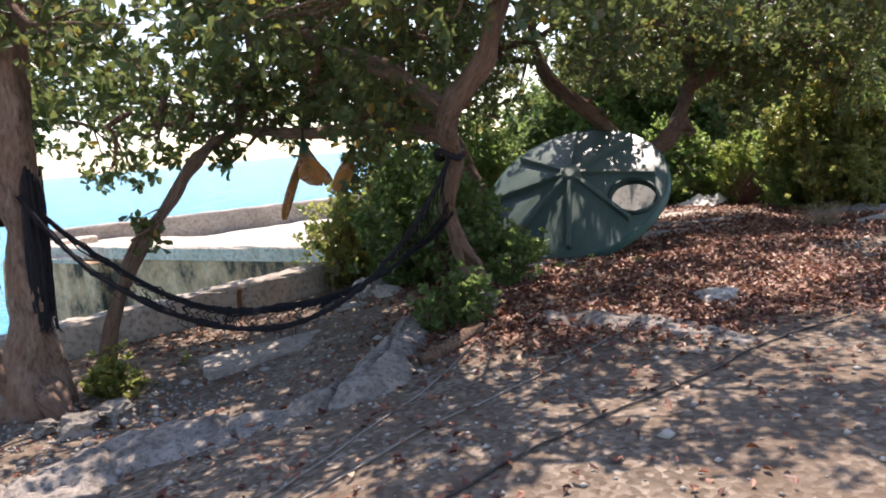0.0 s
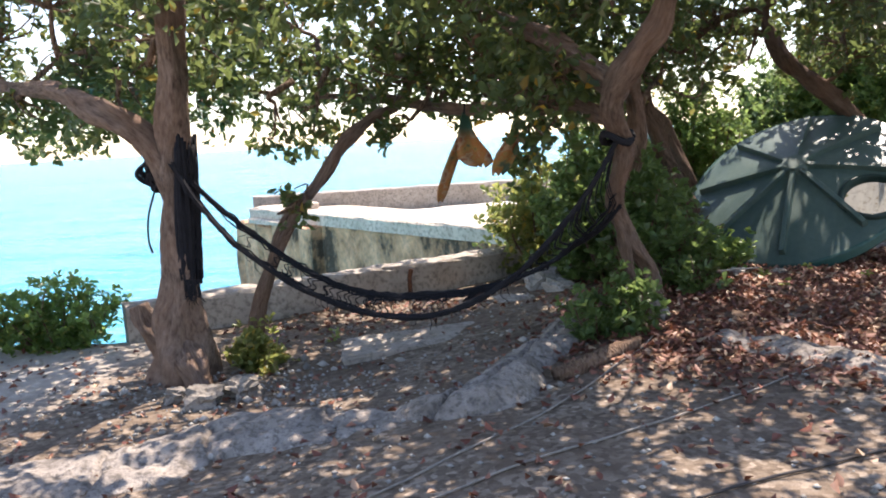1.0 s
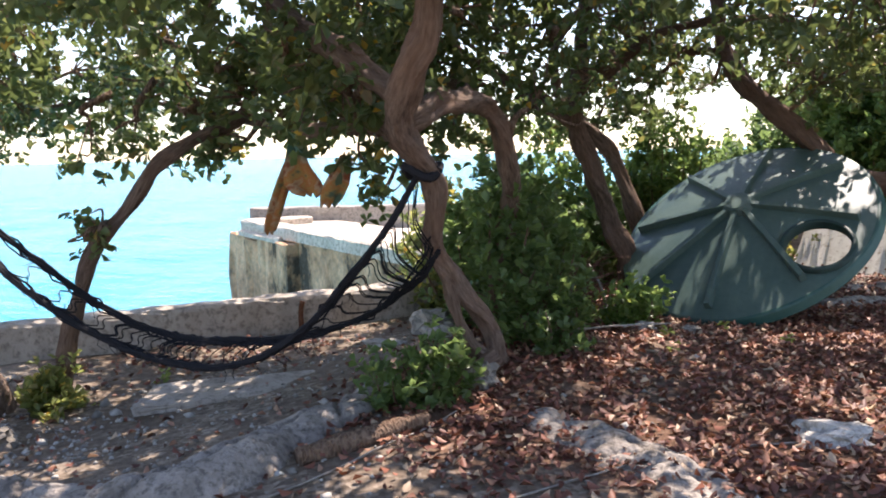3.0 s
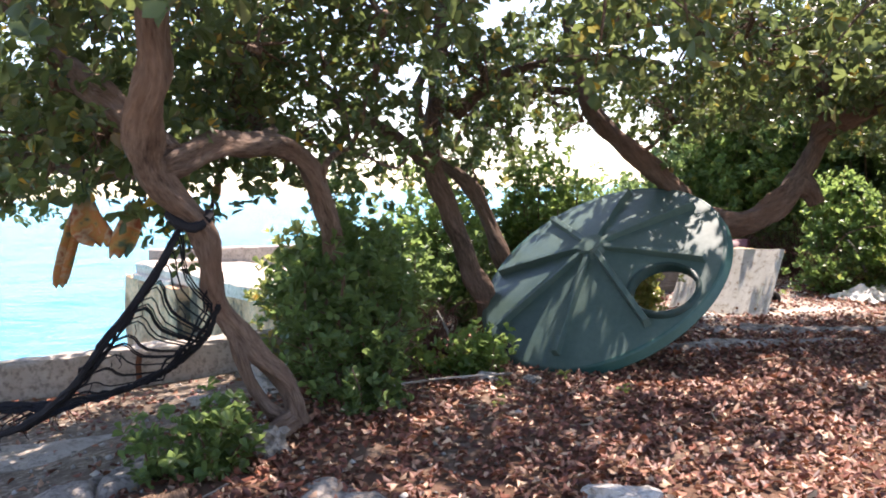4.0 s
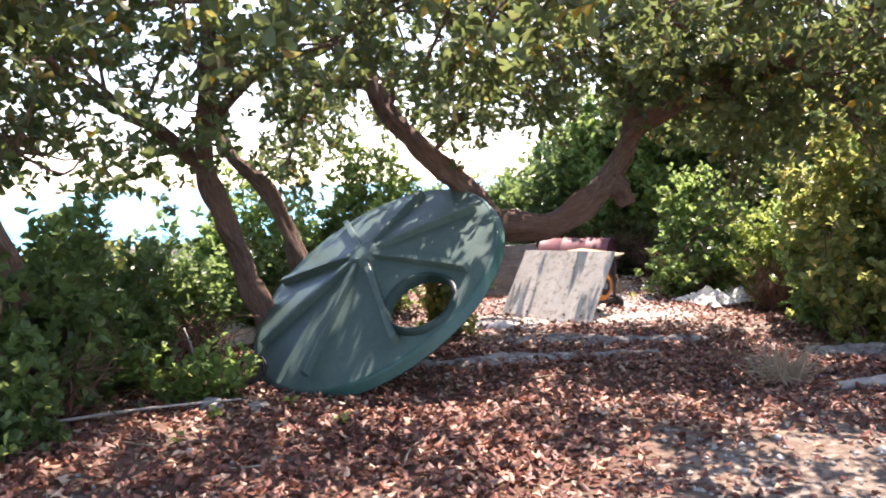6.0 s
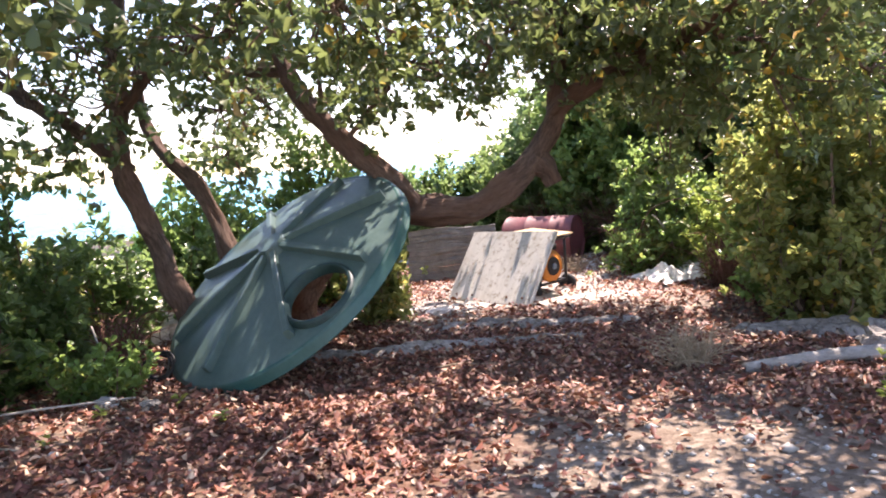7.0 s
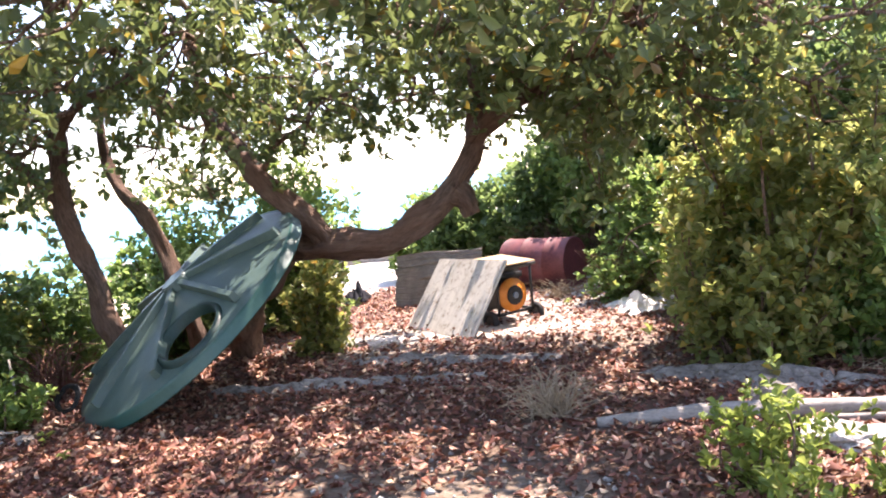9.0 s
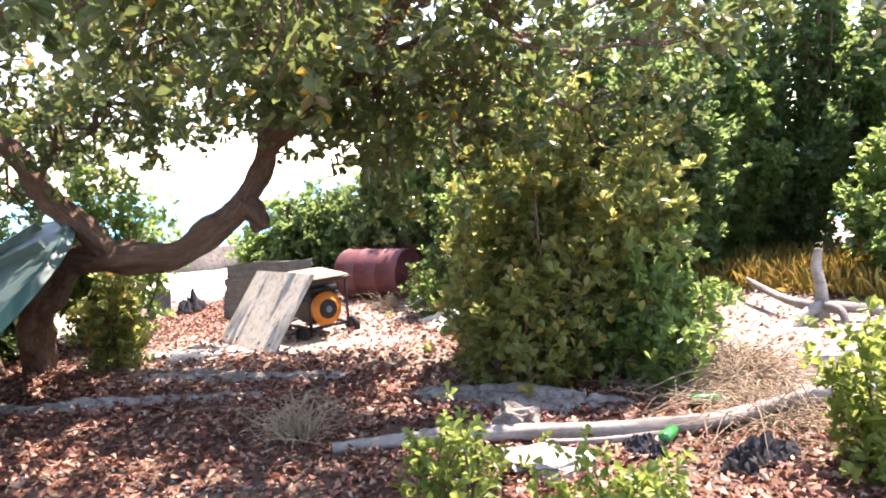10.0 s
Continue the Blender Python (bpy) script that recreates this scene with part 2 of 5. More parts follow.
# ---- mesh helpers ----
def mesh_of(name, V, F, mat, smooth=False):
    me = bpy.data.meshes.new(name)
    V = np.asarray(V, float)
    if isinstance(F, np.ndarray):
        n, k = F.shape
        me.vertices.add(len(V))
        me.vertices.foreach_set("co", V.ravel())
        me.loops.add(n * k)
        me.loops.foreach_set("vertex_index", F.ravel().astype(np.int32))
        me.polygons.add(n)
        me.polygons.foreach_set("loop_start", np.arange(0, n * k, k, dtype=np.int32))
        me.polygons.foreach_set("loop_total", np.full(n, k, dtype=np.int32))
        me.update(calc_edges=True)
    else:
        me.from_pydata([tuple(v) for v in V], [], F)
        me.update()
    me.materials.append(mat)
    if smooth:
        me.polygons.foreach_set("use_smooth", np.ones(len(me.polygons), dtype=bool))
    return me


def base_of(name, at, label, category, group="", kind=""):
    e = new(name)
    e.location = at
    return tagged(e, label, category, group, kind)


def sub(name, me, parent, label=""):
    """A mesh in world coordinates (relative to the thing's base) as a part."""
    ob = new(name, me)
    ob.parent = parent
    return tagged(ob, label)


def part(name, bm, mat, parent, label="", smooth=False):
    me = bpy.data.meshes.new(name)
    bm.to_mesh(me)
    bm.free()
    me.materials.append(mat)
    if smooth:
        me.polygons.foreach_set("use_smooth", np.ones(len(me.polygons), dtype=bool))
    return sub(name, me, parent, label)


def single(name, me, at, label, category, group="", kind=""):
    ob = new(name, me)
    ob.location = at
    return tagged(ob, label, category, group, kind)


def spline(points, per=6):
    P = [np.array(p, float) for p in points]
    P = [2 * P[0] - P[1]] + P + [2 * P[-1] - P[-2]]
    out = []
    for i in range(1, len(P) - 2):
        for k in range(per):
            t = k / per
            a, b, c, d = P[i - 1], P[i], P[i + 1], P[i + 2]
            out.append(0.5 * (2 * b + (c - a) * t + (2 * a - 5 * b + 4 * c - d) * t * t + (3 * b - a - 3 * c + d) * t ** 3))
    out.append(P[-2])
    return np.array(out)


def tube(points, radii, sides=8, per=6, rough=0.0, seed=0, flute=0.0, gnarl=0.0):
    """A closed limb through the points, its radius going through radii."""
    C = spline(points, per) if per > 1 else np.array(points, float)
    n = len(C)
    R = np.interp(np.linspace(0, 1, n), np.linspace(0, 1, len(radii)), radii)
    if gnarl:
        run = np.concatenate([[0], np.cumsum(np.linalg.norm(np.diff(C, axis=0), axis=1))])
        ease = np.clip(np.minimum(run, run[-1] - run) / 0.2, 0, 1) * R
        gr = np.random.RandomState(seed + 900)
        for axis in range(3):
            for f in (6.0, 13.0):
                C[:, axis] += gnarl * ease * np.sin(f * run * gr.uniform(0.8, 1.2) + gr.uniform(0, 6.28)) * (3.0 / f) ** 0.5
        R = R * (1 + 0.35 * gnarl * np.sin(9 * run + gr.uniform(0, 6.28)) + 0.25 * gnarl * np.sin(21 * run + gr.uniform(0, 6.28)))
    T = np.gradient(C, axis=0)
    T /= np.linalg.norm(T, axis=1)[:, None] + 1e-9
    up = np.array((1.0, 0, 0)) if abs(T[0][0]) < 0.8 else np.array((0, 1.0, 0))
    V, F = [], []
    rs = np.random.RandomState(seed)
    ph = rs.uniform(0, 6.28, 3)
    for i in range(n):
        a = up - T[i] * np.dot(up, T[i])
        a /= np.linalg.norm(a)
        up = a
        b = np.cross(T[i], a)
        for k in range(sides):
            q = 2 * math.pi * k / sides
            s = 1 + flute * math.sin(3 * q + ph[0] + i * 0.25) + flute * 0.6 * math.sin(5 * q + ph[1] - i * 0.18) + rough * rs.uniform(-1, 1)
            V.append(C[i] + R[i] * s * (a * math.cos(q) + b * math.sin(q)))
    for i in range(n - 1):
        for k in range(sides):
            k2 = (k + 1) % sides
            F.append((i * sides + k, i * sides + k2, (i + 1) * sides + k2, (i + 1) * sides + k))
    F.append(tuple(range(sides))[::-1])
    F.append(tuple((n - 1) * sides + k for k in range(sides)))
    return np.array(V), F


def joined(pieces):
    V, F, o = [], [], 0
    for v, f in pieces:
        V.append(v)
        F += [tuple(i + o for i in q) for q in f]
        o += len(v)
    return np.concatenate(V), F


def unit(a):
    return a / (np.linalg.norm(a, axis=-1, keepdims=True) + 1e-9)


def leaf_sheets(P, D, U, L, W, fold=0.25, curl=0.15):
    """Folded obovate leaves, six corners each: base P, direction D, face U."""
    S = unit(np.cross(D, U))
    U = np.cross(S, D)
    L, W = L[:, None], W[:, None]
    out = np.empty((len(P), 6, 3))
    out[:, 0] = P
    out[:, 1] = P + D * 0.35 * L - S * 0.33 * W + U * fold * 0.5 * W
    out[:, 2] = P + D * 0.75 * L - S * 0.5 * W + U * (fold * W - curl * 0.3 * L)
    out[:, 3] = P + D * L - U * curl * L
    out[:, 4] = P + D * 0.75 * L + S * 0.5 * W + U * (fold * W - curl * 0.3 * L)
    out[:, 5] = P + D * 0.35 * L + S * 0.33 * W + U * fold * 0.5 * W
    i = np.arange(len(P))[:, None] * 6
    F = np.concatenate([i + np.array([[0, 3, 2, 1]]), i + np.array([[0, 5, 4, 3]])], 0)
    return out.reshape(-1, 3), F


def rosettes(rng, C, A, k, size, spread=(0.7, 1.6)):
    """k leaves round each twig tip C with axis A."""
    C, A = np.repeat(C, k, 0), np.repeat(unit(A), k, 0)
    n = len(C)
    R = unit(rng.normal(size=(n, 3)))
    side = unit(R - A * (R * A).sum(1, keepdims=True))
    th = rng.uniform(*spread, n)[:, None]
    D = A * np.cos(th) + side * np.sin(th)
    U = unit(A - D * (A * D).sum(1, keepdims=True) + 0.45 * rng.normal(size=(n, 3)) + np.array((0, 0, 0.35)))
    L = size * rng.uniform(0.65, 1.2, n)
    return leaf_sheets(C - A * rng.uniform(0, 0.06, (n, 1)), D, U, L, L * rng.uniform(0.48, 0.66, n))


# ---- ground, sea, sea walls ----
WALL_A, WALL_DIR = np.array((-3.38, 6.08)), np.array((0.67, 0.74)) / np.hypot(0.67, 0.74)
LAND = [(-60, 2.0), (-10, 4.2), (-6, 5.3), (-3.75, 5.75), (-0.1, 9.75), (-7.3, 15.0), (-8.0, 15.6), (4, 20.6), (60, 43), (60, -60), (-60, -60)]


def shore_distance(x, y):
    """Signed distance to the land's outline, positive inland."""
    inside = np.zeros(x.shape, bool)
    best = np.full(x.shape, 1e9)
    for (ax, ay), (bx, by) in zip(LAND, LAND[1:] + LAND[:1]):
        dx, dy = bx - ax, by - ay
        t = np.clip(((x - ax) * dx + (y - ay) * dy) / (dx * dx + dy * dy), 0, 1)
        best = np.minimum(best, np.hypot(x - ax - t * dx, y - ay - t * dy))
        cross = ((ay > y) != (by > y)) & (x < (bx - ax) * (y - ay) / (by - ay + 1e-12) + ax)
        inside ^= cross
    return np.where(inside, best, -best)


def smooth(a, b, x):
    t = np.clip((x - a) / (b - a), 0, 1)
    return t * t * (3 - 2 * t)


def waves(x, y, seed, scale, octaves=4):
    """A cheap smooth noise, about -1 to 1."""
    rs = np.random.RandomState(seed)
    out = np.zeros(np.shape(x))
    for o in range(octaves):
        for _ in range(4):
            a, p = rs.uniform(0, 6.28, 2)
            f = scale * 2 ** o * rs.uniform(0.7, 1.4)
            out = out + np.sin(f * (x * math.cos(a) + y * math.sin(a)) + p) / 2 ** o / 4
    return out


def ground_z(x, y):
    x, y = np.asarray(x, float), np.asarray(y, float)
    z = 0.05 - 0.16 * smooth(0.2, -2.2, x) + 0.13 * np.exp(-((x - 0.25) ** 2 + (y - 6.3) ** 2) / 1.1)
    z = z + 0.035 * waves(x, y, 3, 0.9, 3) + 0.012 * waves(x, y, 5, 5.0, 3)
    z = z - 0.05 * smooth(3.2, 2.0, np.abs(x) + np.abs(y))
    d = shore_distance(x, y)
    return z - 2.6 * smooth(0.05, -0.5, d)


def litter(x, y):
    """How thickly fallen leaves cover the ground, 0 to 1."""
    x, y = np.asarray(x, float), np.asarray(y, float)
    m = smooth(-0.9, 0.5, x + 0.25 * waves(x, y, 11, 1.5)) * smooth(4.1, 5.2, y - 0.12 * x + 0.35 * waves(x, y, 12, 1.8))
    path = np.exp(-(((x - 4.6) * 0.75 + (y - 6.9) * 0.3) ** 2 / 0.6 + ((y - 6.9) * 0.9 - (x - 4.6) * 0.25) ** 2 / 1.3))
    m = m * (1 - 0.95 * np.clip(path * 1.3, 0, 1))
    m = m + 0.35 * np.exp(-((x + 2.3) ** 2 + (y - 6.9) ** 2) / 0.5)
    m = m * (1 - 0.9 * smooth(13.0, 15.0, y))
    t = np.clip(((x - 1.2) * 2.2 + (y - 10.1) * 1.0) / 5.84, 0, 1)
    m = m * (1 - 0.85 * np.exp(-((x - 1.2 - 2.2 * t) ** 2 + (y - 10.1 - 1.0 * t) ** 2) / 0.05))
    m = m * (1 - 0.9 * smooth(5.4, 6.0, x) * smooth(9.4, 10.2, y))
    m = m * (1 - 0.8 * np.exp(-((x - 2.4) ** 2 / 2.6 + (y - 11.6) ** 2 / 2.0)))
    m = m * (0.72 + 0.4 * waves(x, y, 13, 2.2))
    return np.clip(m, 0.02, 1)


def axis_steps(lo, a, b, hi, fine):
    left = a - np.cumsum(np.geomspace(fine, 6, 24))
    left = left[left > lo]
    right = b + np.cumsum(np.geomspace(fine, 6, 24))
    right = right[right < hi]
    return np.concatenate([[lo], left[::-1], np.arange(a, b, fine), right, [hi]])


gx, gy = axis_steps(-60, -6.5, 9.5, 60, 0.07), axis_steps(-60, 1.0, 14.5, 43, 0.07)
GX, GY = np.meshgrid(gx, gy)
GZ = ground_z(GX, GY)
nx, ny = len(gx), len(gy)
idx = (np.arange(ny - 1)[:, None] * nx + np.arange(nx - 1)[None, :]).ravel()
gm = mesh_of("ground", np.stack([GX.ravel(), GY.ravel(), GZ.ravel()], 1), np.stack([idx, idx + 1, idx + nx + 1, idx + nx], 1), GROUND, True)
shade = np.zeros((nx * ny, 4), np.float32)
shade[:, 0], shade[:, 3] = litter(GX, GY).ravel(), 1
sandy = smooth(12.6, 14.0, GY + 0.35 * GX) * smooth(5.5, 3.5, GX) * smooth(-0.6, 0.2, GX * 0.4 + GY - 10.0)
sandy = np.maximum(sandy, smooth(-2.9, -3.8, GX) * smooth(6.4, 5.4, GY) * 0.55)
band = np.clip(((GX - 1.2) * 2.2 + (GY - 10.1) * 1.0) / 5.84, 0, 1)
sandy = np.maximum(sandy, 0.8 * np.exp(-((GX - 1.2 - 2.2 * band) ** 2 + (GY - 10.1 - band) ** 2) / 0.06))
sandy = np.maximum(sandy, 0.28 * smooth(5.6, 6.6, GX) * smooth(9.6, 10.6, GY))
sandy = np.maximum(sandy, 0.5 * np.exp(-((GX - 2.4) ** 2 / 2.6 + (GY - 11.6) ** 2 / 2.0)))
shade[:, 1] = np.clip(sandy, 0, 1).ravel()
gm.color_attributes.new("litter", "FLOAT_COLOR", "POINT").data.foreach_set("color", shade.ravel())
single("ground", gm, (0, 0, 0), "grey gravelly ground with brown leaf litter and pale sand", "ground", kind="structure")

sx = np.concatenate([[-3000, -1500, -700, -300, -150], np.arange(-90, 20, 0.8), [60, 200, 700, 3000]])
sy = np.concatenate([[-300, -100, -20], np.arange(2, 60, 0.8), [80, 120, 200, 400, 900, 3000]])
SX, SY = np.meshgrid(sx, sy)
SZ = -1.55 + 0.06 * waves(SX, SY, 21, 1.2, 2) * (np.abs(SX) < 100)
idx = (np.arange(len(sy) - 1)[:, None] * len(sx) + np.arange(len(sx) - 1)[None, :]).ravel()
single("water", mesh_of("water", np.stack([SX.ravel(), SY.ravel(), SZ.ravel()], 1), np.stack([idx, idx + 1, idx + len(sx) + 1, idx + len(sx)], 1), SEA, True),
       (0, 0, 0), "bright turquoise open sea with small waves", "sea", kind="structure")


def rough_bar(name, a, b, width, z0, z1, mat, seed, step=0.14, jitter=0.012, cant=0.0):
    """A long cast bar from a to b (plan), its front face on that line, with worn edges; cant: rise of z from a to b."""
    a, b = np.array(a, float), np.array(b, float)
    d = b - a
    n = max(2, int(np.hypot(*d) / step))
    d = d / np.hypot(*d)
    back = np.array((-d[1], d[0]))
    rs = np.random.RandomState(seed)
    r = 0.03
    V = []
    for i in range(n + 1):
        p = a + (b - a) * i / n
        up = cant * i / n
        for off, z in ((0, z0), (0, z0 + 0.6 * (z1 - z0)), (0, z1 - r), (r * 0.4, z1 - r * 0.3), (r * 1.2, z1), (width * 0.5, z1 + 0.006), (width - r, z1), (width, z1 - r), (width, z0)):
            j = rs.uniform(-jitter, jitter, 3)
            q = p + back * off
            V.append((q[0] + j[0], q[1] + j[1], z + up + (j[2] if z > z0 else 0)))
    k = 9
    F = [(i * k + c, i * k + c + 1, (i + 1) * k + c + 1, (i + 1) * k + c)[::-1] for i in range(n) for c in range(k - 1)]
    F += [tuple(range(k)), tuple(n * k + c for c in range(k))[::-1]]
    return mesh_of(name, V, F, mat)


wall_end = WALL_A + WALL_DIR * 4.4
wall_start = WALL_A - WALL_DIR * 0.55
single("low_wall", rough_bar("low_wall", wall_start, wall_end, 0.27, -1.9, 0.17, CONCRETE, 1, cant=0.02), (0, 0, 0), "low worn grey concrete sea wall along the shore", "wall", kind="structure")

quay = base_of("quay", (0, 0, 0), "old concrete quay with stained face, coping and low parapet", "quay", kind="structure")
qa, qb = np.array((-7.9, 14.42)), np.array((-0.3, 9.15))
qd = (qb - qa) / np.hypot(*(qb - qa))
qn = np.array((-qd[1], qd[0]))
sub("face", rough_bar("face", qa + qn * 0.06, qb + qn * 0.06, 0.5, -2.2, -0.02, QUAY_FACE, 2, 0.2, 0.02), quay, "brown-stained concrete face")
sub("coping", rough_bar("coping", qa, qb, 0.42, -0.03, 0.17, CONCRETE_LIT, 3, 0.25), quay, "pale concrete coping, sunlit tone in its colour")
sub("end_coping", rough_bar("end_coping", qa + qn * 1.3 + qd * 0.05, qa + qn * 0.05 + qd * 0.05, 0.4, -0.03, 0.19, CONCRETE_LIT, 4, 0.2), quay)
sub("pilaster", rough_bar("pilaster", qa + qd * 2.3 - qn * 0.18, qa + qd * 2.75 - qn * 0.18, 0.3, -2.2, -0.06, QUAY_FACE, 5, 0.15, 0.02), quay, "stained square pilaster")
sub("corner_block", rough_bar("corner_block", qa - qd * 0.55 - qn * 0.05, qa + qd * 2.3 - qn * 0.05, 1.2, -2.2, -0.1, QUAY_FACE, 6, 0.12, 0.05), quay, "broken weathered corner of rubble and concrete")
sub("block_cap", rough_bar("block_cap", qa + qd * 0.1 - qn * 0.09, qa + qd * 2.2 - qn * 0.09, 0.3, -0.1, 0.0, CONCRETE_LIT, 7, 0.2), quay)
sub("deck", rough_bar("deck", qa + qn * 0.42, qb + qn * 0.42 , 1.6, -0.4, 0.05, CONCRETE_LIT, 8, 0.3, 0.006), quay, "pale sandy deck, sunlit tone in its colour")
sub("parapet", rough_bar("parapet", (-8.35, 15.35), (5.0, 20.9), 0.35, -2.0, 0.33, CONCRETE, 9, 0.25), quay, "low grey concrete parapet")


# ---- trees and bushes ----
class Foliage:
    """Collects leaves and twigs of one plant."""

    def __init__(self, seed):
        self.rng = np.random.RandomState(seed)
        self.V, self.F, self.n, self.tw = [], [], 0, []

    def add(self, v, f):
        self.V.append(v)
        self.F.append(f + self.n)
        self.n += len(v)

    def puff(self, centre, radii, clumps, anchor, per=9, leaves=7, size=0.08, sigma=0.12, droop=0.0):
        """A ragged mass of leaf clumps round centre, each fed by a twig from anchor."""
        rng = self.rng
        c, r, a = np.array(centre, float), np.array(radii, float), np.array(anchor, float)
        T = c + unit(rng.normal(size=(clumps, 3))) * (rng.uniform(0.15, 1, (clumps, 1)) ** 0.5) * r
        C = np.repeat(T, per, 0) + rng.normal(size=(clumps * per, 3)) * sigma
        A = unit(T - a) * 0.5 + np.array((0, 0, 0.45 - droop))
        A = np.repeat(A, per, 0) + rng.normal(size=(clumps * per, 3)) * 0.55
        v, f = rosettes(rng, C, A, leaves, size)
        self.add(v, f)
        hub = a + (c - a) * 0.6 + rng.normal(size=3) * 0.05
        self.tw.append(tube([a, (a + hub) / 2 + rng.normal(size=3) * 0.06, hub], [0.026, 0.015], 5, 4))
        for t in T:
            mid = (hub + t) / 2 + rng.normal(size=3) * 0.07
            self.tw.append(tube([hub, mid, t], [0.011, 0.004], 4, 3))
        return hub

    def finish(self, owner, leaf_mat, twig_mat):
        sub("crown", mesh_of("crown", np.concatenate(self.V), np.concatenate(self.F), leaf_mat, True), owner, "")
        if self.tw:
            v, f = joined(self.tw)
            tagged(sub("branchwork", mesh_of("branchwork", v, f, twig_mat, True), owner, "thin brown twigs"), kind="stuff")


ALL_LIMBS = []


def tree(label, seed, limbs, bark, trunk_count=1):
    """limbs: (name, points, radii). Returns the owner, its foliage and limb points."""
    owner = base_of("tree", (0, 0, 0), label, "tree", "shore trees")
    pts = []
    for i, (name, points, radii) in enumerate(limbs):
        v, f = tube(points, radii, 24, 12, 0.035, seed + i, 0.16, 0.08 if seed == 1 else 0.2)
        me = mesh_of(name, v, f, bark, True)
        ring = v.reshape(-1, 24, 3).mean(1)
        run = np.concatenate([[0], np.cumsum(np.linalg.norm(np.diff(ring, axis=0), axis=1))])
        q = np.tile(np.arange(24) * 2 * math.pi / 24, len(ring))
        grain = np.stack([np.cos(q), np.sin(q), np.repeat(run, 24) + i * 5], 1).astype(np.float32)
        me.attributes.new("grain", "FLOAT_VECTOR", "POINT").data.foreach_set("vector", grain.ravel())
        sub(name, me, owner)
        pts.append(spline(points, 6))
    fo = Foliage(seed + 50)
    ALL_LIMBS.append((fo, np.concatenate(pts)))
    return owner, fo


tree_1, fo_1 = tree("leaning shore tree with a forked brown trunk and flared base", 1, [
    ("trunk", [(-2.74, 4.94, -0.25), (-2.73, 4.92, 0.02), (-2.68, 4.92, 0.4), (-2.66, 4.92, 0.9), (-2.6, 4.9, 1.4), (-2.5, 4.8, 1.9), (-2.45, 4.8, 2.6), (-2.5, 4.9, 3.4)], [0.25, 0.19, 0.125, 0.1, 0.095, 0.085, 0.07, 0.05]),
    ("limb", [(-2.62, 4.93, 1.05), (-2.78, 4.84, 1.42), (-3.05, 4.76, 1.63), (-3.6, 5.05, 1.78), (-4.4, 5.5, 1.88), (-5.0, 5.8, 2.0)], [0.085, 0.085, 0.075, 0.062, 0.05, 0.035]),
    ("stub", [(-2.85, 4.98, 0.05), (-2.98, 4.95, 0.22), (-3.03, 4.94, 0.36)], [0.11, 0.08, 0.06]),
    ("root", [(-2.72, 4.9, 0.1), (-2.55, 4.78, -0.03), (-2.42, 4.7, -0.16)], [0.11, 0.09, 0.05]),
], BARK)
tree_2, fo_2 = tree("thin crooked shore sapling with a bent grey-brown stem", 10, [
    ("trunk", [(-2.54, 5.45, -0.2), (-2.5, 5.42, 0.02), (-2.36, 5.42, 0.42), (-2.15, 5.45, 0.85), (-1.9, 5.52, 1.14), (-1.8, 5.6, 1.32), (-1.68, 5.85, 1.48), (-1.55, 6.1, 1.62), (-1.4, 6.2, 2.0), (-1.45, 6.3, 2.7)], [0.06, 0.055, 0.048, 0.042, 0.04, 0.042, 0.04, 0.035, 0.03, 0.02]),
    ("limb", [(-2.3, 5.43, 0.55), (-2.08, 5.35, 0.85), (-1.93, 5.3, 1.0)], [0.036, 0.032, 0.026]),
], BARK)
tree_3, fo_3 = tree("old gnarled shore tree with twisted split trunk and an arching limb", 20, [
    ("trunk", [(0.22, 6.02, 0.0), (0.19, 5.99, 0.22), (0.15, 5.94, 0.42), (0.06, 5.8, 0.62), (-0.01, 5.66, 0.84), (0.03, 5.52, 1.08), (0.06, 5.4, 1.28), (0.04, 5.15, 1.48), (0.18, 4.96, 1.69), (0.31, 4.85, 1.88), (0.42, 4.74, 2.25), (0.48, 4.7, 2.9), (0.5, 4.7, 3.5)], [0.08, 0.056, 0.05, 0.05, 0.056, 0.05, 0.055, 0.068, 0.066, 0.06, 0.055, 0.045, 0.035]),
    ("stem", [(0.2, 5.96, 0.2), (0.12, 5.86, 0.29), (0.06, 5.8, 0.42), (0.03, 5.76, 0.58), (0.0, 5.7, 0.78)], [0.04, 0.034, 0.03, 0.032, 0.03]),
    ("root", [(0.23, 5.9, 0.24), (0.1, 5.78, 0.15), (-0.08, 5.68, 0.09), (-0.2, 5.62, 0.03)], [0.05, 0.045, 0.038, 0.025]),
    ("arch", [(0.04, 5.2, 1.5), (0.06, 5.7, 1.62), (0.05, 6.3, 1.6), (0.08, 6.6, 1.36), (-0.02, 6.85, 0.95), (-0.1, 7.0, 0.5), (-0.12, 7.05, -0.05)], [0.06, 0.06, 0.056, 0.06, 0.064, 0.07, 0.09]),
    ("limb", [(0.02, 5.3, 1.38), (-0.4, 5.65, 1.52), (-1.0, 5.95, 1.5), (-1.6, 6.2, 1.62), (-2.3, 6.3, 1.7)], [0.05, 0.045, 0.04, 0.035, 0.02]),
    ("limb", [(0.05, 5.25, 1.55), (-0.35, 5.3, 1.85), (-0.7, 5.5, 2.05), (-1.2, 5.6, 2.4)], [0.07, 0.06, 0.045, 0.03]),
    ("limb", [(0.02, 6.0, 1.62), (-0.2, 6.5, 1.75), (-0.7, 7.0, 1.85), (-1.2, 7.6, 2.2)], [0.045, 0.04, 0.03, 0.02]),
], BARK)
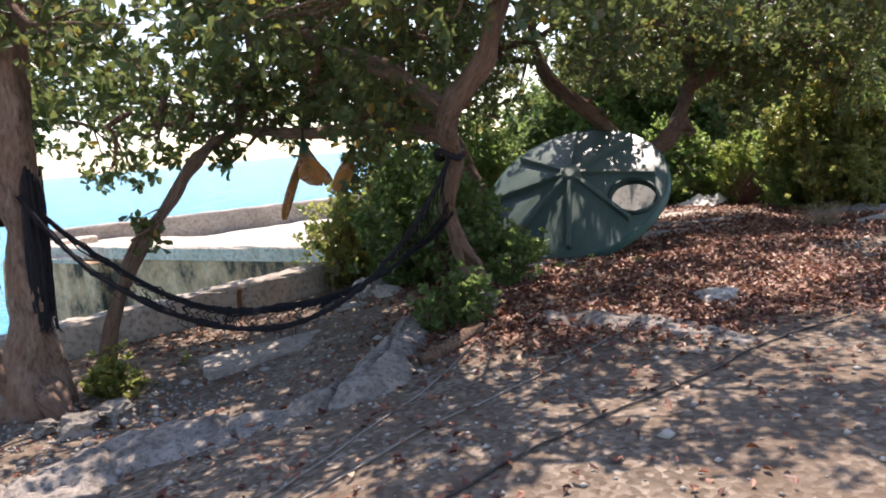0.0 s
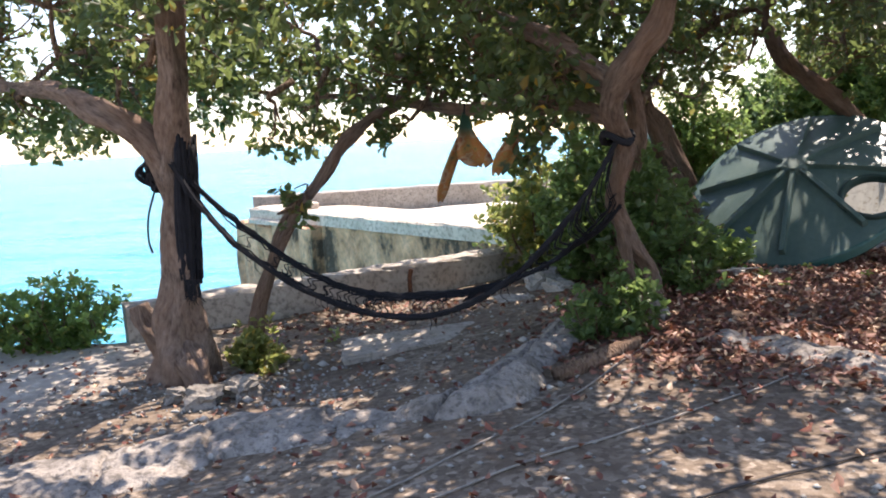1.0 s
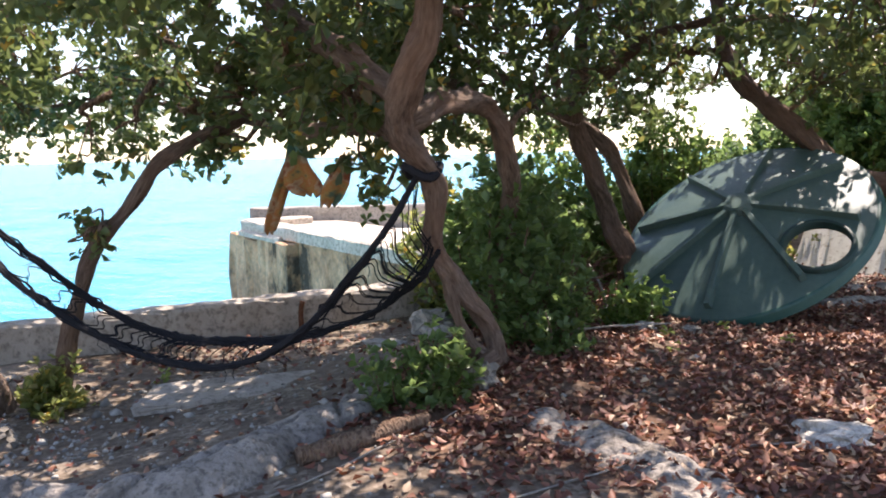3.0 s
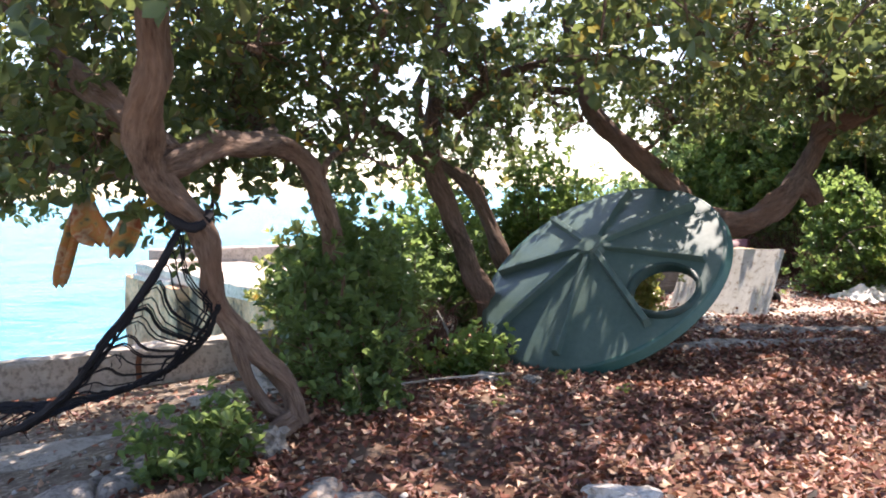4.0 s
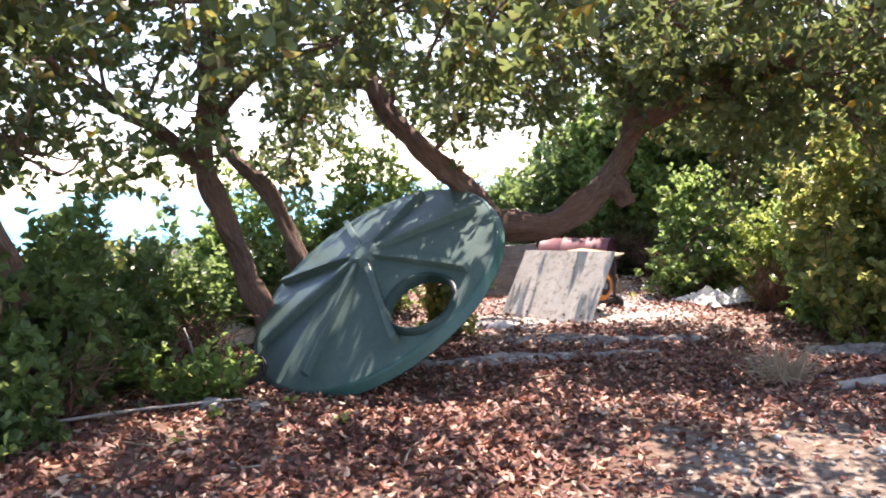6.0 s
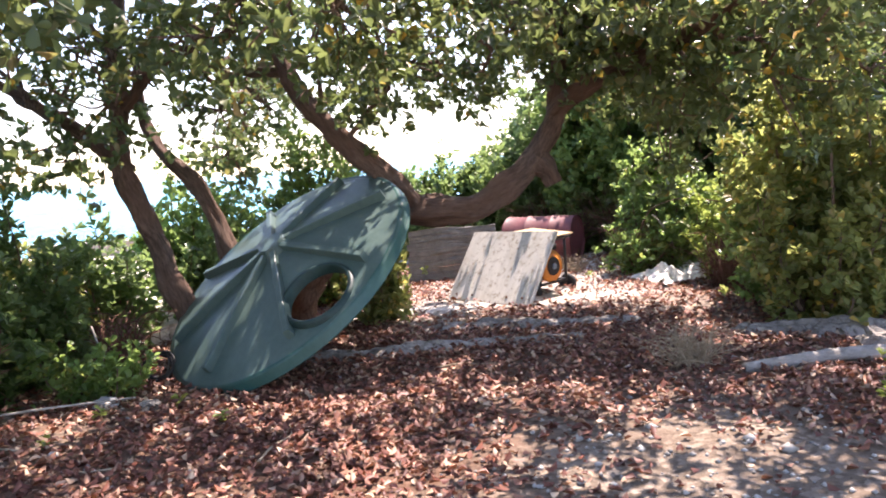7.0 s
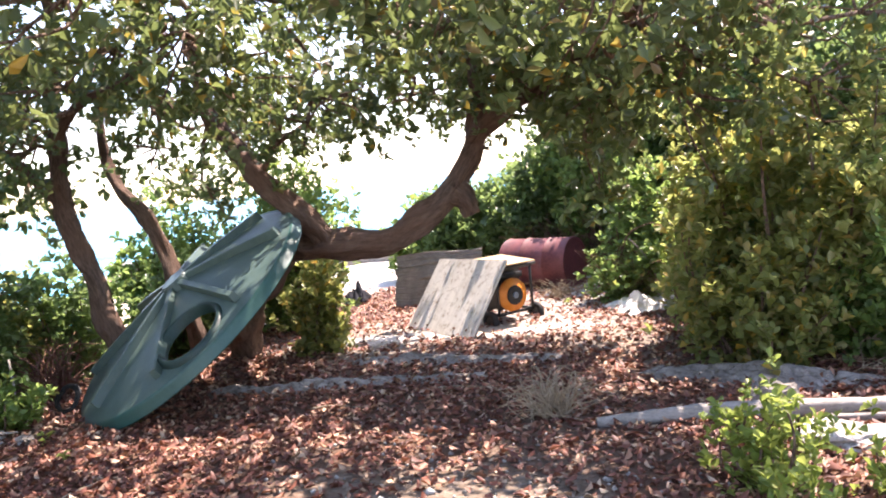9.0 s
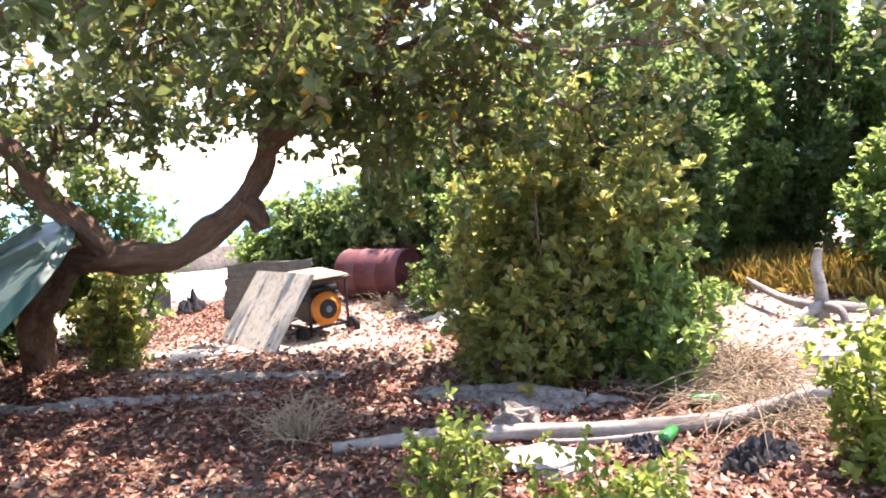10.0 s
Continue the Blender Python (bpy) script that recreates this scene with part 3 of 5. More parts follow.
tree_4, fo_4 = tree("slender dark shore tree with two crossing stems", 30, [
    ("trunk", [(0.5, 8.8, -0.05), (0.4, 8.77, 0.45), (0.24, 8.75, 0.9), (0.1, 8.75, 1.22), (0.0, 8.75, 1.66), (0.02, 8.75, 2.16), (0.1, 8.8, 2.8), (0.15, 8.7, 3.6)], [0.12, 0.088, 0.078, 0.08, 0.072, 0.06, 0.05, 0.035]),
    ("stem", [(0.6, 9.5, 0.05), (0.38, 9.45, 0.78), (0.15, 9.45, 1.31), (-0.21, 9.45, 1.69), (-0.38, 9.5, 1.96), (-0.36, 9.5, 2.4), (0.0, 9.5, 2.8)], [0.085, 0.072, 0.065, 0.055, 0.045, 0.04, 0.03]),
    ("limb", [(0.04, 8.76, 1.5), (-0.3, 8.7, 1.82), (-0.71, 8.7, 2.04), (-1.18, 8.7, 2.34)], [0.055, 0.05, 0.045, 0.03]),
    ("limb", [(0.3, 8.5, 1.95), (0.7, 8.5, 2.25), (1.1, 8.6, 2.35), (1.6, 8.5, 2.6)], [0.04, 0.035, 0.03, 0.02]),
], BARK_DARK)
tree_5, fo_5 = tree("large spreading shore tree with low horizontal trunk and broken stub", 40, [
    ("trunk", [(0.7, 9.85, -0.08), (0.95, 9.62, 0.35), (1.35, 9.45, 0.75), (1.75, 9.42, 1.0), (2.25, 9.5, 1.02), (2.6, 9.72, 1.08), (2.9, 9.93, 1.3), (3.04, 10.06, 1.62), (3.13, 10.1, 2.0), (3.1, 10.2, 2.7), (3.2, 10.3, 3.3)], [0.15, 0.13, 0.115, 0.108, 0.104, 0.1, 0.09, 0.075, 0.062, 0.05, 0.035]),
    ("limb", [(2.1, 9.45, 1.05), (1.97, 9.36, 1.25), (1.75, 9.28, 1.48), (1.35, 9.32, 1.87), (1.15, 9.3, 2.25), (1.05, 9.3, 2.9)], [0.1, 0.09, 0.08, 0.075, 0.06, 0.045]),
    ("stub", [(2.9, 9.93, 1.36), (3.02, 9.97, 1.24), (3.06, 9.98, 1.15)], [0.1, 0.08, 0.07]),
    ("limb", [(3.06, 10.08, 1.7), (3.4, 10.0, 1.92), (3.9, 9.8, 2.05), (4.5, 9.4, 2.3), (5.1, 8.9, 2.6)], [0.075, 0.07, 0.06, 0.045, 0.03]),
    ("limb", [(1.2, 9.3, 2.15), (0.85, 9.3, 2.2), (0.5, 9.5, 2.35), (0.1, 9.7, 2.3)], [0.04, 0.035, 0.03, 0.015]),
], BARK_DARK)


def canopy_gap(x, y):
    """Open places in the canopy through which the sky shows."""
    return float(waves(np.float64(x), np.float64(y), 31, 2.7, 2))


# a ragged leaf canopy: masses of leaves, each hung on the nearest limb or branch already there
rng = np.random.RandomState(77)
cells = []
# near rows and top layer: mostly above the view, added to shade the ground
for layer, (lo, hi, step, keep) in enumerate(((1.75, 2.3, 0.58, 0.78), (2.3, 3.0, 0.6, 0.86), (3.0, 4.2, 0.85, 0.66), (1.3, 1.85, 0.55, 0.36))):
    for cx in np.arange(-5.6, 7.2, step):
        for cy in np.arange(3.9, 11.6, step):
            x, y = cx + rng.uniform(-0.3, 0.3), cy + rng.uniform(-0.3, 0.3)
            z = rng.uniform(lo, hi) + (0.28 if x > 0.8 else 0)
            if x < 0.5 and layer == 0:
                z -= 0.15
            if layer == 3 and (not -1.4 < x < 1.5 or y < 7.5 or (x > 0.4 and y < 9.5) or y > 10.9):
                continue
            # sx_, sy_: where a mass casts its shadow; thinned to keep that ground sunlit
            sx_, sy_ = x - 0.12 * z, y - 0.54 * z
            thin = (1.9 < sx_ < 4.2 and 4.9 < sy_ < 8.0 and rng.rand() < 0.5) or (5.2 < sx_ < 7.6 and 7.8 < sy_ < 10.3 and rng.rand() < 0.85) or (-1.6 < x < 1.6 and 8 < y < 10.8 and rng.rand() < 0.55)
            if thin or (x - 1.2) ** 2 + (y - 6.9) ** 2 < 0.4:
                continue
            if rng.rand() > keep or y < (5.0 if layer in (0, 3) else 3.9) + 0.42 * max(x, 0) or (y < 5.2 + 0.42 * max(x, 0) and z < 2.75) or (x < -1 and y > 8.2):
                continue
            if canopy_gap(x, y) > 0.34 or (x > 3.6 and y > 10.0) or (x > 6.6 and y < 8.4):
                continue
            d = min(np.linalg.norm(pts - np.array((x, y, z)), axis=1).min() for fo, pts in ALL_LIMBS)
            cells.append((d, x, y, z, layer))
nodes = [[fo, pts[pts[:, 2] > 1.25]] for fo, pts in ALL_LIMBS]
for d, x, y, z, layer in sorted(cells):
    best = None
    for item in nodes:
        e = np.linalg.norm(item[1] - np.array((x, y, z)), axis=1)
        k = int(np.argmin(e))
        if best is None or e[k] < best[0]:
            best = (e[k], item, item[1][k])
    if best[0] > 1.6:
        continue
    hub = best[1][0].puff((x, y, z), (0.42, 0.42, 0.3), 7, best[2], per=8, leaves=7, size=0.076 if layer < 2 else 0.086)
    best[1][1] = np.vstack([best[1][1], hub])
for x, y, z in ((4.6, 9.85, 1.6), (4.85, 9.95, 1.95), (4.4, 9.8, 2.2), (4.6, 10.6, 2.6), (5.2, 11.1, 2.3), (5.6, 11.3, 2.8), (4.3, 10.3, 2.9), (5.5, 11.0, 1.7), (5.8, 11.4, 2.2)):
    fo_5.puff((x + 0.2, y, z), (0.38, 0.3, 0.36), 7, (4.2 + (x - 4.5) * 0.6, 10.0, 2.3), per=7, leaves=7, size=0.085, droop=0.7)
for x, y, z in ((3.35, 10.5, 2.45), (3.75, 10.5, 2.6), (3.7, 10.5, 2.05), (4.0, 10.45, 1.5), (4.3, 10.4, 2.3), (4.1, 10.4, 1.85), (3.2, 11.1, 2.5), (3.5, 11.2, 2.05), (3.85, 11.2, 1.75), (3.6, 11.2, 2.55), (3.95, 11.2, 2.3), (3.3, 10.8, 2.85), (3.9, 10.7, 3.0), (3.5, 9.9, 2.15), (3.9, 9.8, 2.0), (4.2, 9.7, 1.7), (3.4, 9.9, 2.6), (4.1, 9.6, 2.4)):
    fo_5.puff((x, y, z), (0.36, 0.3, 0.3), 7, (3.6 + (x - 3.6) * 0.6, 10.1, 2.4), per=7, leaves=7, size=0.085, droop=0.5)
# extra masses above the view, added to shade the litter below
for x, y, z in ((-0.9, 5.2, 3.2), (-0.3, 5.0, 3.0), (-0.5, 5.7, 3.3), (0.1, 5.5, 3.1), (0.5, 5.9, 3.3), (-0.1, 6.2, 3.2), (-1.2, 5.8, 3.1), (0.3, 4.9, 3.4)):
    fo_3.puff((x, y, z), (0.4, 0.4, 0.25), 7, (0.48, 4.7, 2.8), per=8, leaves=7, size=0.085)
for x, y, z in ((-2.5, 4.5, 2.25), (-1.9, 4.3, 2.15), (-1.4, 4.6, 2.3), (-0.8, 4.3, 2.2), (-0.4, 4.7, 2.25), (0.1, 4.2, 2.15), (0.6, 4.4, 2.2), (1.1, 4.6, 2.3), (-1.1, 5.0, 2.2), (0.8, 5.1, 2.3), (1.2, 5.7, 2.5), (-0.1, 5.1, 2.3), (-2.1, 5.1, 2.1)):
    (fo_1 if x < -1.6 else fo_3).puff((x, y, z), (0.38, 0.34, 0.22), 6, (-2.45, 4.8, 2.4) if x < -1.6 else (0.4, 4.76, 2.2), per=7, leaves=7, size=0.08, droop=0.4)
# unseen high masses, added only to shade the bushes under them
for x, y, z in ((-0.7, 6.9, 3.4), (-0.2, 7.3, 3.6), (0.3, 6.8, 3.3), (0.7, 7.3, 3.5), (0.0, 6.5, 3.5), (-0.4, 7.7, 3.4), (0.4, 7.8, 3.7), (1.0, 6.8, 3.6)):
    fo_3.puff((x, y, z), (0.42, 0.42, 0.2), 6, (0.45, 5.6, 3.2), per=7, leaves=7, size=0.09)
# more unseen leaf masses over the shrubs and lid, added for their shade
for k in range(13):
    x, y, z = rng.uniform(-0.6, 1.2), rng.uniform(8.2, 9.7), rng.uniform(3.35, 3.9)
    fo_4.puff((x, y, z), (0.42, 0.42, 0.2), 6, (0.15, 8.7, 3.4), per=7, leaves=7, size=0.09)
for x, y, z in ((-0.6, 8.7, 2.3), (-1.0, 8.8, 2.6), (-1.5, 8.9, 2.5), (-0.3, 8.8, 2.75), (-1.9, 8.9, 2.9)):
    fo_4.puff((x, y, z), (0.32, 0.3, 0.22), 5, (-0.6, 8.7, 2.0), per=6, leaves=7, size=0.08, sigma=0.1)
for k in range(22):
    x, y, z = rng.uniform(-2.6, 0.3), rng.uniform(5.9, 8.0), rng.uniform(1.75, 2.8)
    fo_3.puff((x, y, z), (0.36, 0.36, 0.24), 5, (x + 0.25, y - 0.35, z - 0.1), per=7, leaves=7, size=0.08)
for x, y, z in ((0.9, 10.2, 1.9), (1.6, 10.4, 2.05), (2.3, 10.3, 1.95), (2.7, 10.4, 2.3), (1.9, 10.5, 2.35), (2.4, 10.6, 2.5), (1.3, 10.3, 2.4)):
    fo_5.puff((x, y, z), (0.3, 0.3, 0.2), 3, (x + 0.2, y - 0.3, z + 0.4), per=5, leaves=6, size=0.075, sigma=0.08, droop=0.5)
fo_2.puff((-1.99, 5.3, 0.97), (0.13, 0.1, 0.1), 4, (-1.95, 5.3, 0.96), per=4, leaves=6, size=0.07, sigma=0.05)
for x, y, z in ((-2.05, 5.65, 1.5), (-2.25, 5.5, 1.42), (-1.5, 6.0, 1.42), (-0.55, 5.8, 1.3), (-3.2, 4.9, 1.55), (-0.7, 6.4, 1.15)):
    (fo_1 if x < -2 else fo_3).puff((x, y, z), (0.2, 0.2, 0.12), 3, (x + 0.1, y + 0.15, z + 0.35), per=5, leaves=6, size=0.075, sigma=0.07, droop=0.7)
for owner, fo in ((tree_1, fo_1), (tree_2, fo_2), (tree_3, fo_3), (tree_4, fo_4), (tree_5, fo_5)):
    fo.finish(owner, LEAF, TWIG)


def bush(label, at, rx, ry, h, stems, seed, leaf_mat=LEAF_BUSH, size=0.06, per=7, leaves=7, low=0.15, upright=0.6, front=0.0, category="bush", group="shore bushes", name="bush"):
    """A shrub: leaning stems from one base, each carrying leaf clumps along it."""
    rs = np.random.RandomState(seed)
    z0 = float(ground_z(at[0], at[1]))
    owner = base_of(name, (0, 0, 0), label, category, group)
    fo = Foliage(seed + 1)
    C, A = [], []
    for _ in range(stems):
        q, rr = rs.uniform(0, 6.28), rs.uniform(0, 1) ** 0.5
        foot = np.array((at[0] + 0.3 * rr * rx * math.cos(q), at[1] + 0.3 * rr * ry * math.sin(q), z0 - 0.03))
        top = np.array((at[0] + rr * rx * math.cos(q), at[1] + rr * ry * math.sin(q), z0 + h * (1 - 0.45 * rr * rr) * (1 - front * rr * max(0.0, -math.sin(q))) * rs.uniform(0.6, 1.05)))
        mid = (foot + top) / 2 + np.array((0.15 * rx * math.cos(q), 0.15 * ry * math.sin(q), 0.05 * h)) + rs.normal(size=3) * 0.04
        fo.tw.append(tube([foot, mid, top], [0.006 + 0.006 * h, 0.004], 5, 4))
        for s in np.linspace(low, 1.0, max(3, int(h / 0.16))):
            p = (1 - s) ** 2 * foot + 2 * s * (1 - s) * mid + s * s * top
            k = per if s < 0.95 else per + 2
            sg = 0.05 + 0.07 * min(1, h) * (1 - 0.5 * s)
            C.append(p + rs.normal(size=(k, 3)) * sg)
            A.append(np.tile(unit(top - foot) * upright + np.array((0, 0, 0.3)), (k, 1)) + rs.normal(size=(k, 3)) * 0.5)
    C, A = np.concatenate(C), np.concatenate(A)
    C[:, 2] = np.maximum(C[:, 2], z0 + 0.03)
    fo.add(*rosettes(fo.rng, C, A, leaves, size, (0.5, 1.4)))
    fo.finish(owner, leaf_mat, TWIG)
    return owner


GREEN_BUSH = "dense green shore bush with small glossy leaves"
# LEAF_DARK on these shore bushes: deep shade put into the leaf colour
bush(GREEN_BUSH, (-0.15, 7.35), 0.45, 0.4, 1.35, 13, 101, LEAF_DARK, size=0.075)
bush(GREEN_BUSH, (-0.5, 8.0), 0.5, 0.5, 1.4, 13, 102, LEAF_DARK, size=0.075)
bush(GREEN_BUSH, (-1.0, 8.5), 0.6, 0.5, 1.2, 14, 103, LEAF_OLIVE, size=0.075)
bush("small leafy green bush growing at a tree's foot", (-0.02, 5.42), 0.24, 0.2, 0.34, 9, 104, LEAF_DARK)
bush("small leafy green bush growing at a tree's foot", (0.35, 6.4), 0.3, 0.26, 0.42, 10, 105, LEAF_DARK)
bush("dense dark green shore bush growing round an arching limb", (0.0, 6.8), 0.5, 0.42, 1.25, 8, 127, LEAF_DARK, size=0.075, per=5, low=0.3)
bush("low bright green bush beside the green tank lid", (0.42, 7.7), 0.45, 0.32, 0.38, 10, 106)
bush("low green bush on the sandy shore edge", (-4.3, 5.55), 0.55, 0.4, 0.48, 24, 107)
bush("low green bush on the sandy shore edge", (-5.3, 5.1), 0.7, 0.4, 0.5, 24, 108)
bush("small leafy green bush growing at a tree's foot", (-2.33, 5.22), 0.17, 0.14, 0.19, 6, 109, LEAF_OLIVE)
bush(GREEN_BUSH, (-0.5, 10.3), 0.65, 0.55, 1.7, 20, 110, size=0.075)
bush(GREEN_BUSH, (0.4, 11.0), 0.7, 0.5, 1.75, 20, 111, size=0.075)
bush(GREEN_BUSH, (-1.45, 9.95), 0.55, 0.5, 1.45, 14, 112, size=0.075)
bush(GREEN_BUSH, (-0.15, 9.8), 0.45, 0.4, 0.95, 15, 124, LEAF_DARK, size=0.075)
bush(GREEN_BUSH, (-0.85, 9.55), 0.5, 0.4, 1.25, 17, 125, LEAF_DARK, size=0.075)
bush(GREEN_BUSH, (-0.65, 9.0), 0.5, 0.4, 1.15, 17, 126, LEAF_DARK, size=0.075)
bush("bright green leafy bush beside dry golden grass", (8.0, 13.8), 0.95, 0.9, 1.9, 34, 123, size=0.09, front=0.6)
bush("leafy green bush growing under the leaning tank lid", (1.5, 9.98), 0.22, 0.22, 0.8, 10, 113, LEAF_OLIVE, size=0.07)
bush("tall broad green bush beside the clearing", (5.15, 10.6), 0.8, 0.75, 2.35, 22, 114, LEAF_OLIVE, size=0.08, per=6, front=0.65)
bush("tall broad green bush beside the clearing", (4.95, 10.15), 0.55, 0.35, 1.25, 14, 128, LEAF_OLIVE, size=0.075, per=6, front=0.5)
bush("tall broad green bush beside the clearing", (4.75, 10.9), 0.42, 0.5, 1.65, 20, 115, size=0.07, front=0.6)
bush("tall olive green bush with yellowing leaves beside the clearing", (5.75, 10.6), 0.45, 0.5, 1.3, 18, 121, size=0.07, front=0.6)
bush("upright light green bush behind the white sheet", (3.6, 12.5), 0.5, 0.5, 1.5, 22, 116, size=0.07, front=0.6, upright=0.9)
bush("upright light green bush behind the white sheet", (4.45, 12.0), 0.45, 0.5, 1.4, 18, 122, LEAF_YOUNG, size=0.07, front=0.6, upright=0.9)
bush("young yellow-green sparse bush beside the fallen log", (5.35, 8.05), 0.34, 0.3, 0.42, 8, 117, LEAF_YOUNG, size=0.05)
bush("young yellow-green sparse bush beside the fallen log", (5.95, 8.15), 0.3, 0.25, 0.36, 7, 118, LEAF_YOUNG, size=0.05)
bush("young yellow-green sparse bush beside the fallen log", (7.05, 9.0), 0.32, 0.32, 0.72, 16, 119, LEAF_YOUNG, size=0.06)
for i, (x, y, r, h) in enumerate(((-0.1, 14.4, 0.6, 1.1), (0.7, 14.4, 0.7, 1.5), (1.5, 14.5, 0.8, 2.0), (2.5, 14.5, 0.8, 3.0), (1.6, 15.4, 0.9, 2.3), (2.4, 15.4, 0.9, 3.0), (3.3, 14.3, 1.0, 3.7), (4.3, 13.8, 0.9, 3.1), (5.3, 14.2, 0.9, 3.2), (5.4, 15.4, 1.1, 3.9), (6.4, 16.4, 1.3, 4.6), (8.0, 16.8, 1.5, 4.6), (9.4, 16.0, 1.4, 4.4), (10.8, 15.0, 1.3, 4.2), (4.5, 16.8, 1.4, 3.8), (8.8, 18.2, 1.6, 4.2), (1.0, 16.4, 0.8, 1.0))):
    bush("dense dark green coastal thicket behind the clearing", (x, y), r, r * 0.8, h, int((38 if x < 6 else 24) * r), 130 + i, LEAF_DARK if i % 3 and x < 6.5 else LEAF_BUSH, size=0.095, per=7, leaves=6, low=0.08, front=0.4, category="thicket", group="background thicket")


# ---- the green tank lid ----
def tank_lid():
    n = Vector((-0.288, -0.561, 0.776)).normalized()
    u = Vector((0, 0, 1)).cross(n).normalized()
    v = n.cross(u)
    owner = base_of("tank_lid", (1.362, 8.662, 0.70), "large round green fibreglass tank lid leaning against a tree", "tank lid")
    owner.matrix_world = Matrix.Translation((1.362, 8.662, 0.70)) @ Matrix((u, v, n)).transposed().to_4x4()
    R, H = 1.0, 0.175
    ax, ay = -0.01, 0.085
    mc, mr = np.array((0.69, -0.185)), 0.232

    def dome(x, y):
        qx, qy = x - ax, y - ay
        dot, aa = qx * ax + qy * ay, ax * ax + ay * ay
        r = (dot + np.sqrt(dot * dot + (R * R - aa) * (qx * qx + qy * qy))) / (R * R - aa)
        return H * (1 - np.clip(r, 0, 1) ** 1.2)

    # dome panel with a real round opening: rings blended from the opening's edge to the rim
    N, M = 128, 22
    V, F = [], []
    for j in range(M + 1):
        s = j / M
        for i in range(N):
            q = 2 * math.pi * i / N
            inner = mc + mr * np.array((math.cos(q), math.sin(q)))
            # ray from the opening's centre to the rim
            d = np.array((math.cos(q), math.sin(q)))
            b = mc @ d
            far = -b + math.sqrt(b * b - mc @ mc + R * R)
            p = inner + d * (far - mr) * s
            V.append((p[0], p[1], float(dome(*p)) + 0.004 * math.sin(3 * p[0] + 5 * p[1])))
    for j in range(M):
        for i in range(N):
            i2 = (i + 1) % N
            F.append((j * N + i, (j + 1) * N + i, (j + 1) * N + i2, j * N + i2))
    me = mesh_of("dome", V, F, GREEN_GRP, True)
    dome_ob = sub("dome", me, owner, "weathered dull green ribbed dome")
    so = dome_ob.modifiers.new("thickness", "SOLIDIFY")
    so.thickness, so.offset = 0.012, -1

    # turned-down skirt at the rim
    prof = [(R - 0.03, 0.0), (R - 0.005, 0.005), (R + 0.01, -0.012), (R + 0.012, -0.06), (R + 0.022, -0.068), (R + 0.022, -0.078), (R - 0.0, -0.078), (R - 0.004, -0.02)]
    V = [(r * math.cos(2 * math.pi * i / N), r * math.sin(2 * math.pi * i / N), z) for i in range(N) for r, z in prof]
    k = len(prof)
    F = [(i * k + c, ((i + 1) % N) * k + c, ((i + 1) % N) * k + c + 1, i * k + c + 1) for i in range(N) for c in range(k - 1)]
    sub("rim", mesh_of("rim", V, F, GREEN_RIM, True), owner, "darker green turned-down rim")

    # collar of the opening
    zc = float(dome(*mc))
    prof = [(mr - 0.012, -0.05), (mr - 0.012, 0.018), (mr - 0.004, 0.026), (mr + 0.014, 0.026), (mr + 0.024, 0.015), (mr + 0.032, -0.012)]
    k = len(prof)
    slope = (float(dome(mc[0] + 0.2, mc[1])) - float(dome(mc[0] - 0.2, mc[1]))) / 0.4
    V = [(mc[0] + r * math.cos(2 * math.pi * i / 64), mc[1] + r * math.sin(2 * math.pi * i / 64), zc + z + slope * r * math.cos(2 * math.pi * i / 64)) for i in range(64) for r, z in prof]
    F = [(i * k + c, ((i + 1) % 64) * k + c, ((i + 1) % 64) * k + c + 1, i * k + c + 1) for i in range(64) for c in range(k - 1)]
    sub("manhole_collar", mesh_of("manhole_collar", V, F, DARK_RIM, True), owner, "dark green raised ring round the open manhole")

    for j in range(8):
        a = radians(9 + 45 * j)
        end = 0.9 if j not in (0, 7) else 0.88
        V, F = [], []
        S = 14
        for i in range(S + 1):
            s = 0.1 + (end - 0.1) * i / S
            px, py = ax * (1 - s) + s * R * math.cos(a), ay * (1 - s) + s * R * math.sin(a)
            da = math.atan2(R * math.sin(a) - ay, R * math.cos(a) - ax)
            w, h = 0.023, 0.042 + 0.022 * i / S
            for off, z in ((-w * 1.15, -0.006), (-w * 0.95, h * 0.9), (-w * 0.75, h), (w * 0.75, h), (w * 0.95, h * 0.9), (w * 1.15, -0.006)):
                x, y = px - off * math.sin(da), py + off * math.cos(da)
                V.append((x, y, float(dome(x, y)) + z))
        for i in range(S):
            for c in range(5):
                F.append((i * 6 + c, (i + 1) * 6 + c, (i + 1) * 6 + c + 1, i * 6 + c + 1))
        F += [tuple(range(6)), tuple(S * 6 + c for c in range(6))[::-1]]
        sub("rib", mesh_of("rib", V, F, GREEN_GRP), owner)
    bm = bmesh.new()
    bmesh.ops.create_cone(bm, cap_ends=True, segments=8, radius1=0.15, radius2=0.105, depth=0.085, matrix=Matrix.Translation((ax, ay, H + 0.005)) @ Matrix.Rotation(radians(9 + 22.5), 4, "Z"))
    bmesh.ops.bevel(bm, geom=bm.edges[:], offset=0.008, segments=2, affect="EDGES")
    part("hub", bm, GREEN_GRP, owner, "raised octagonal hub")
    return owner


tank_lid()


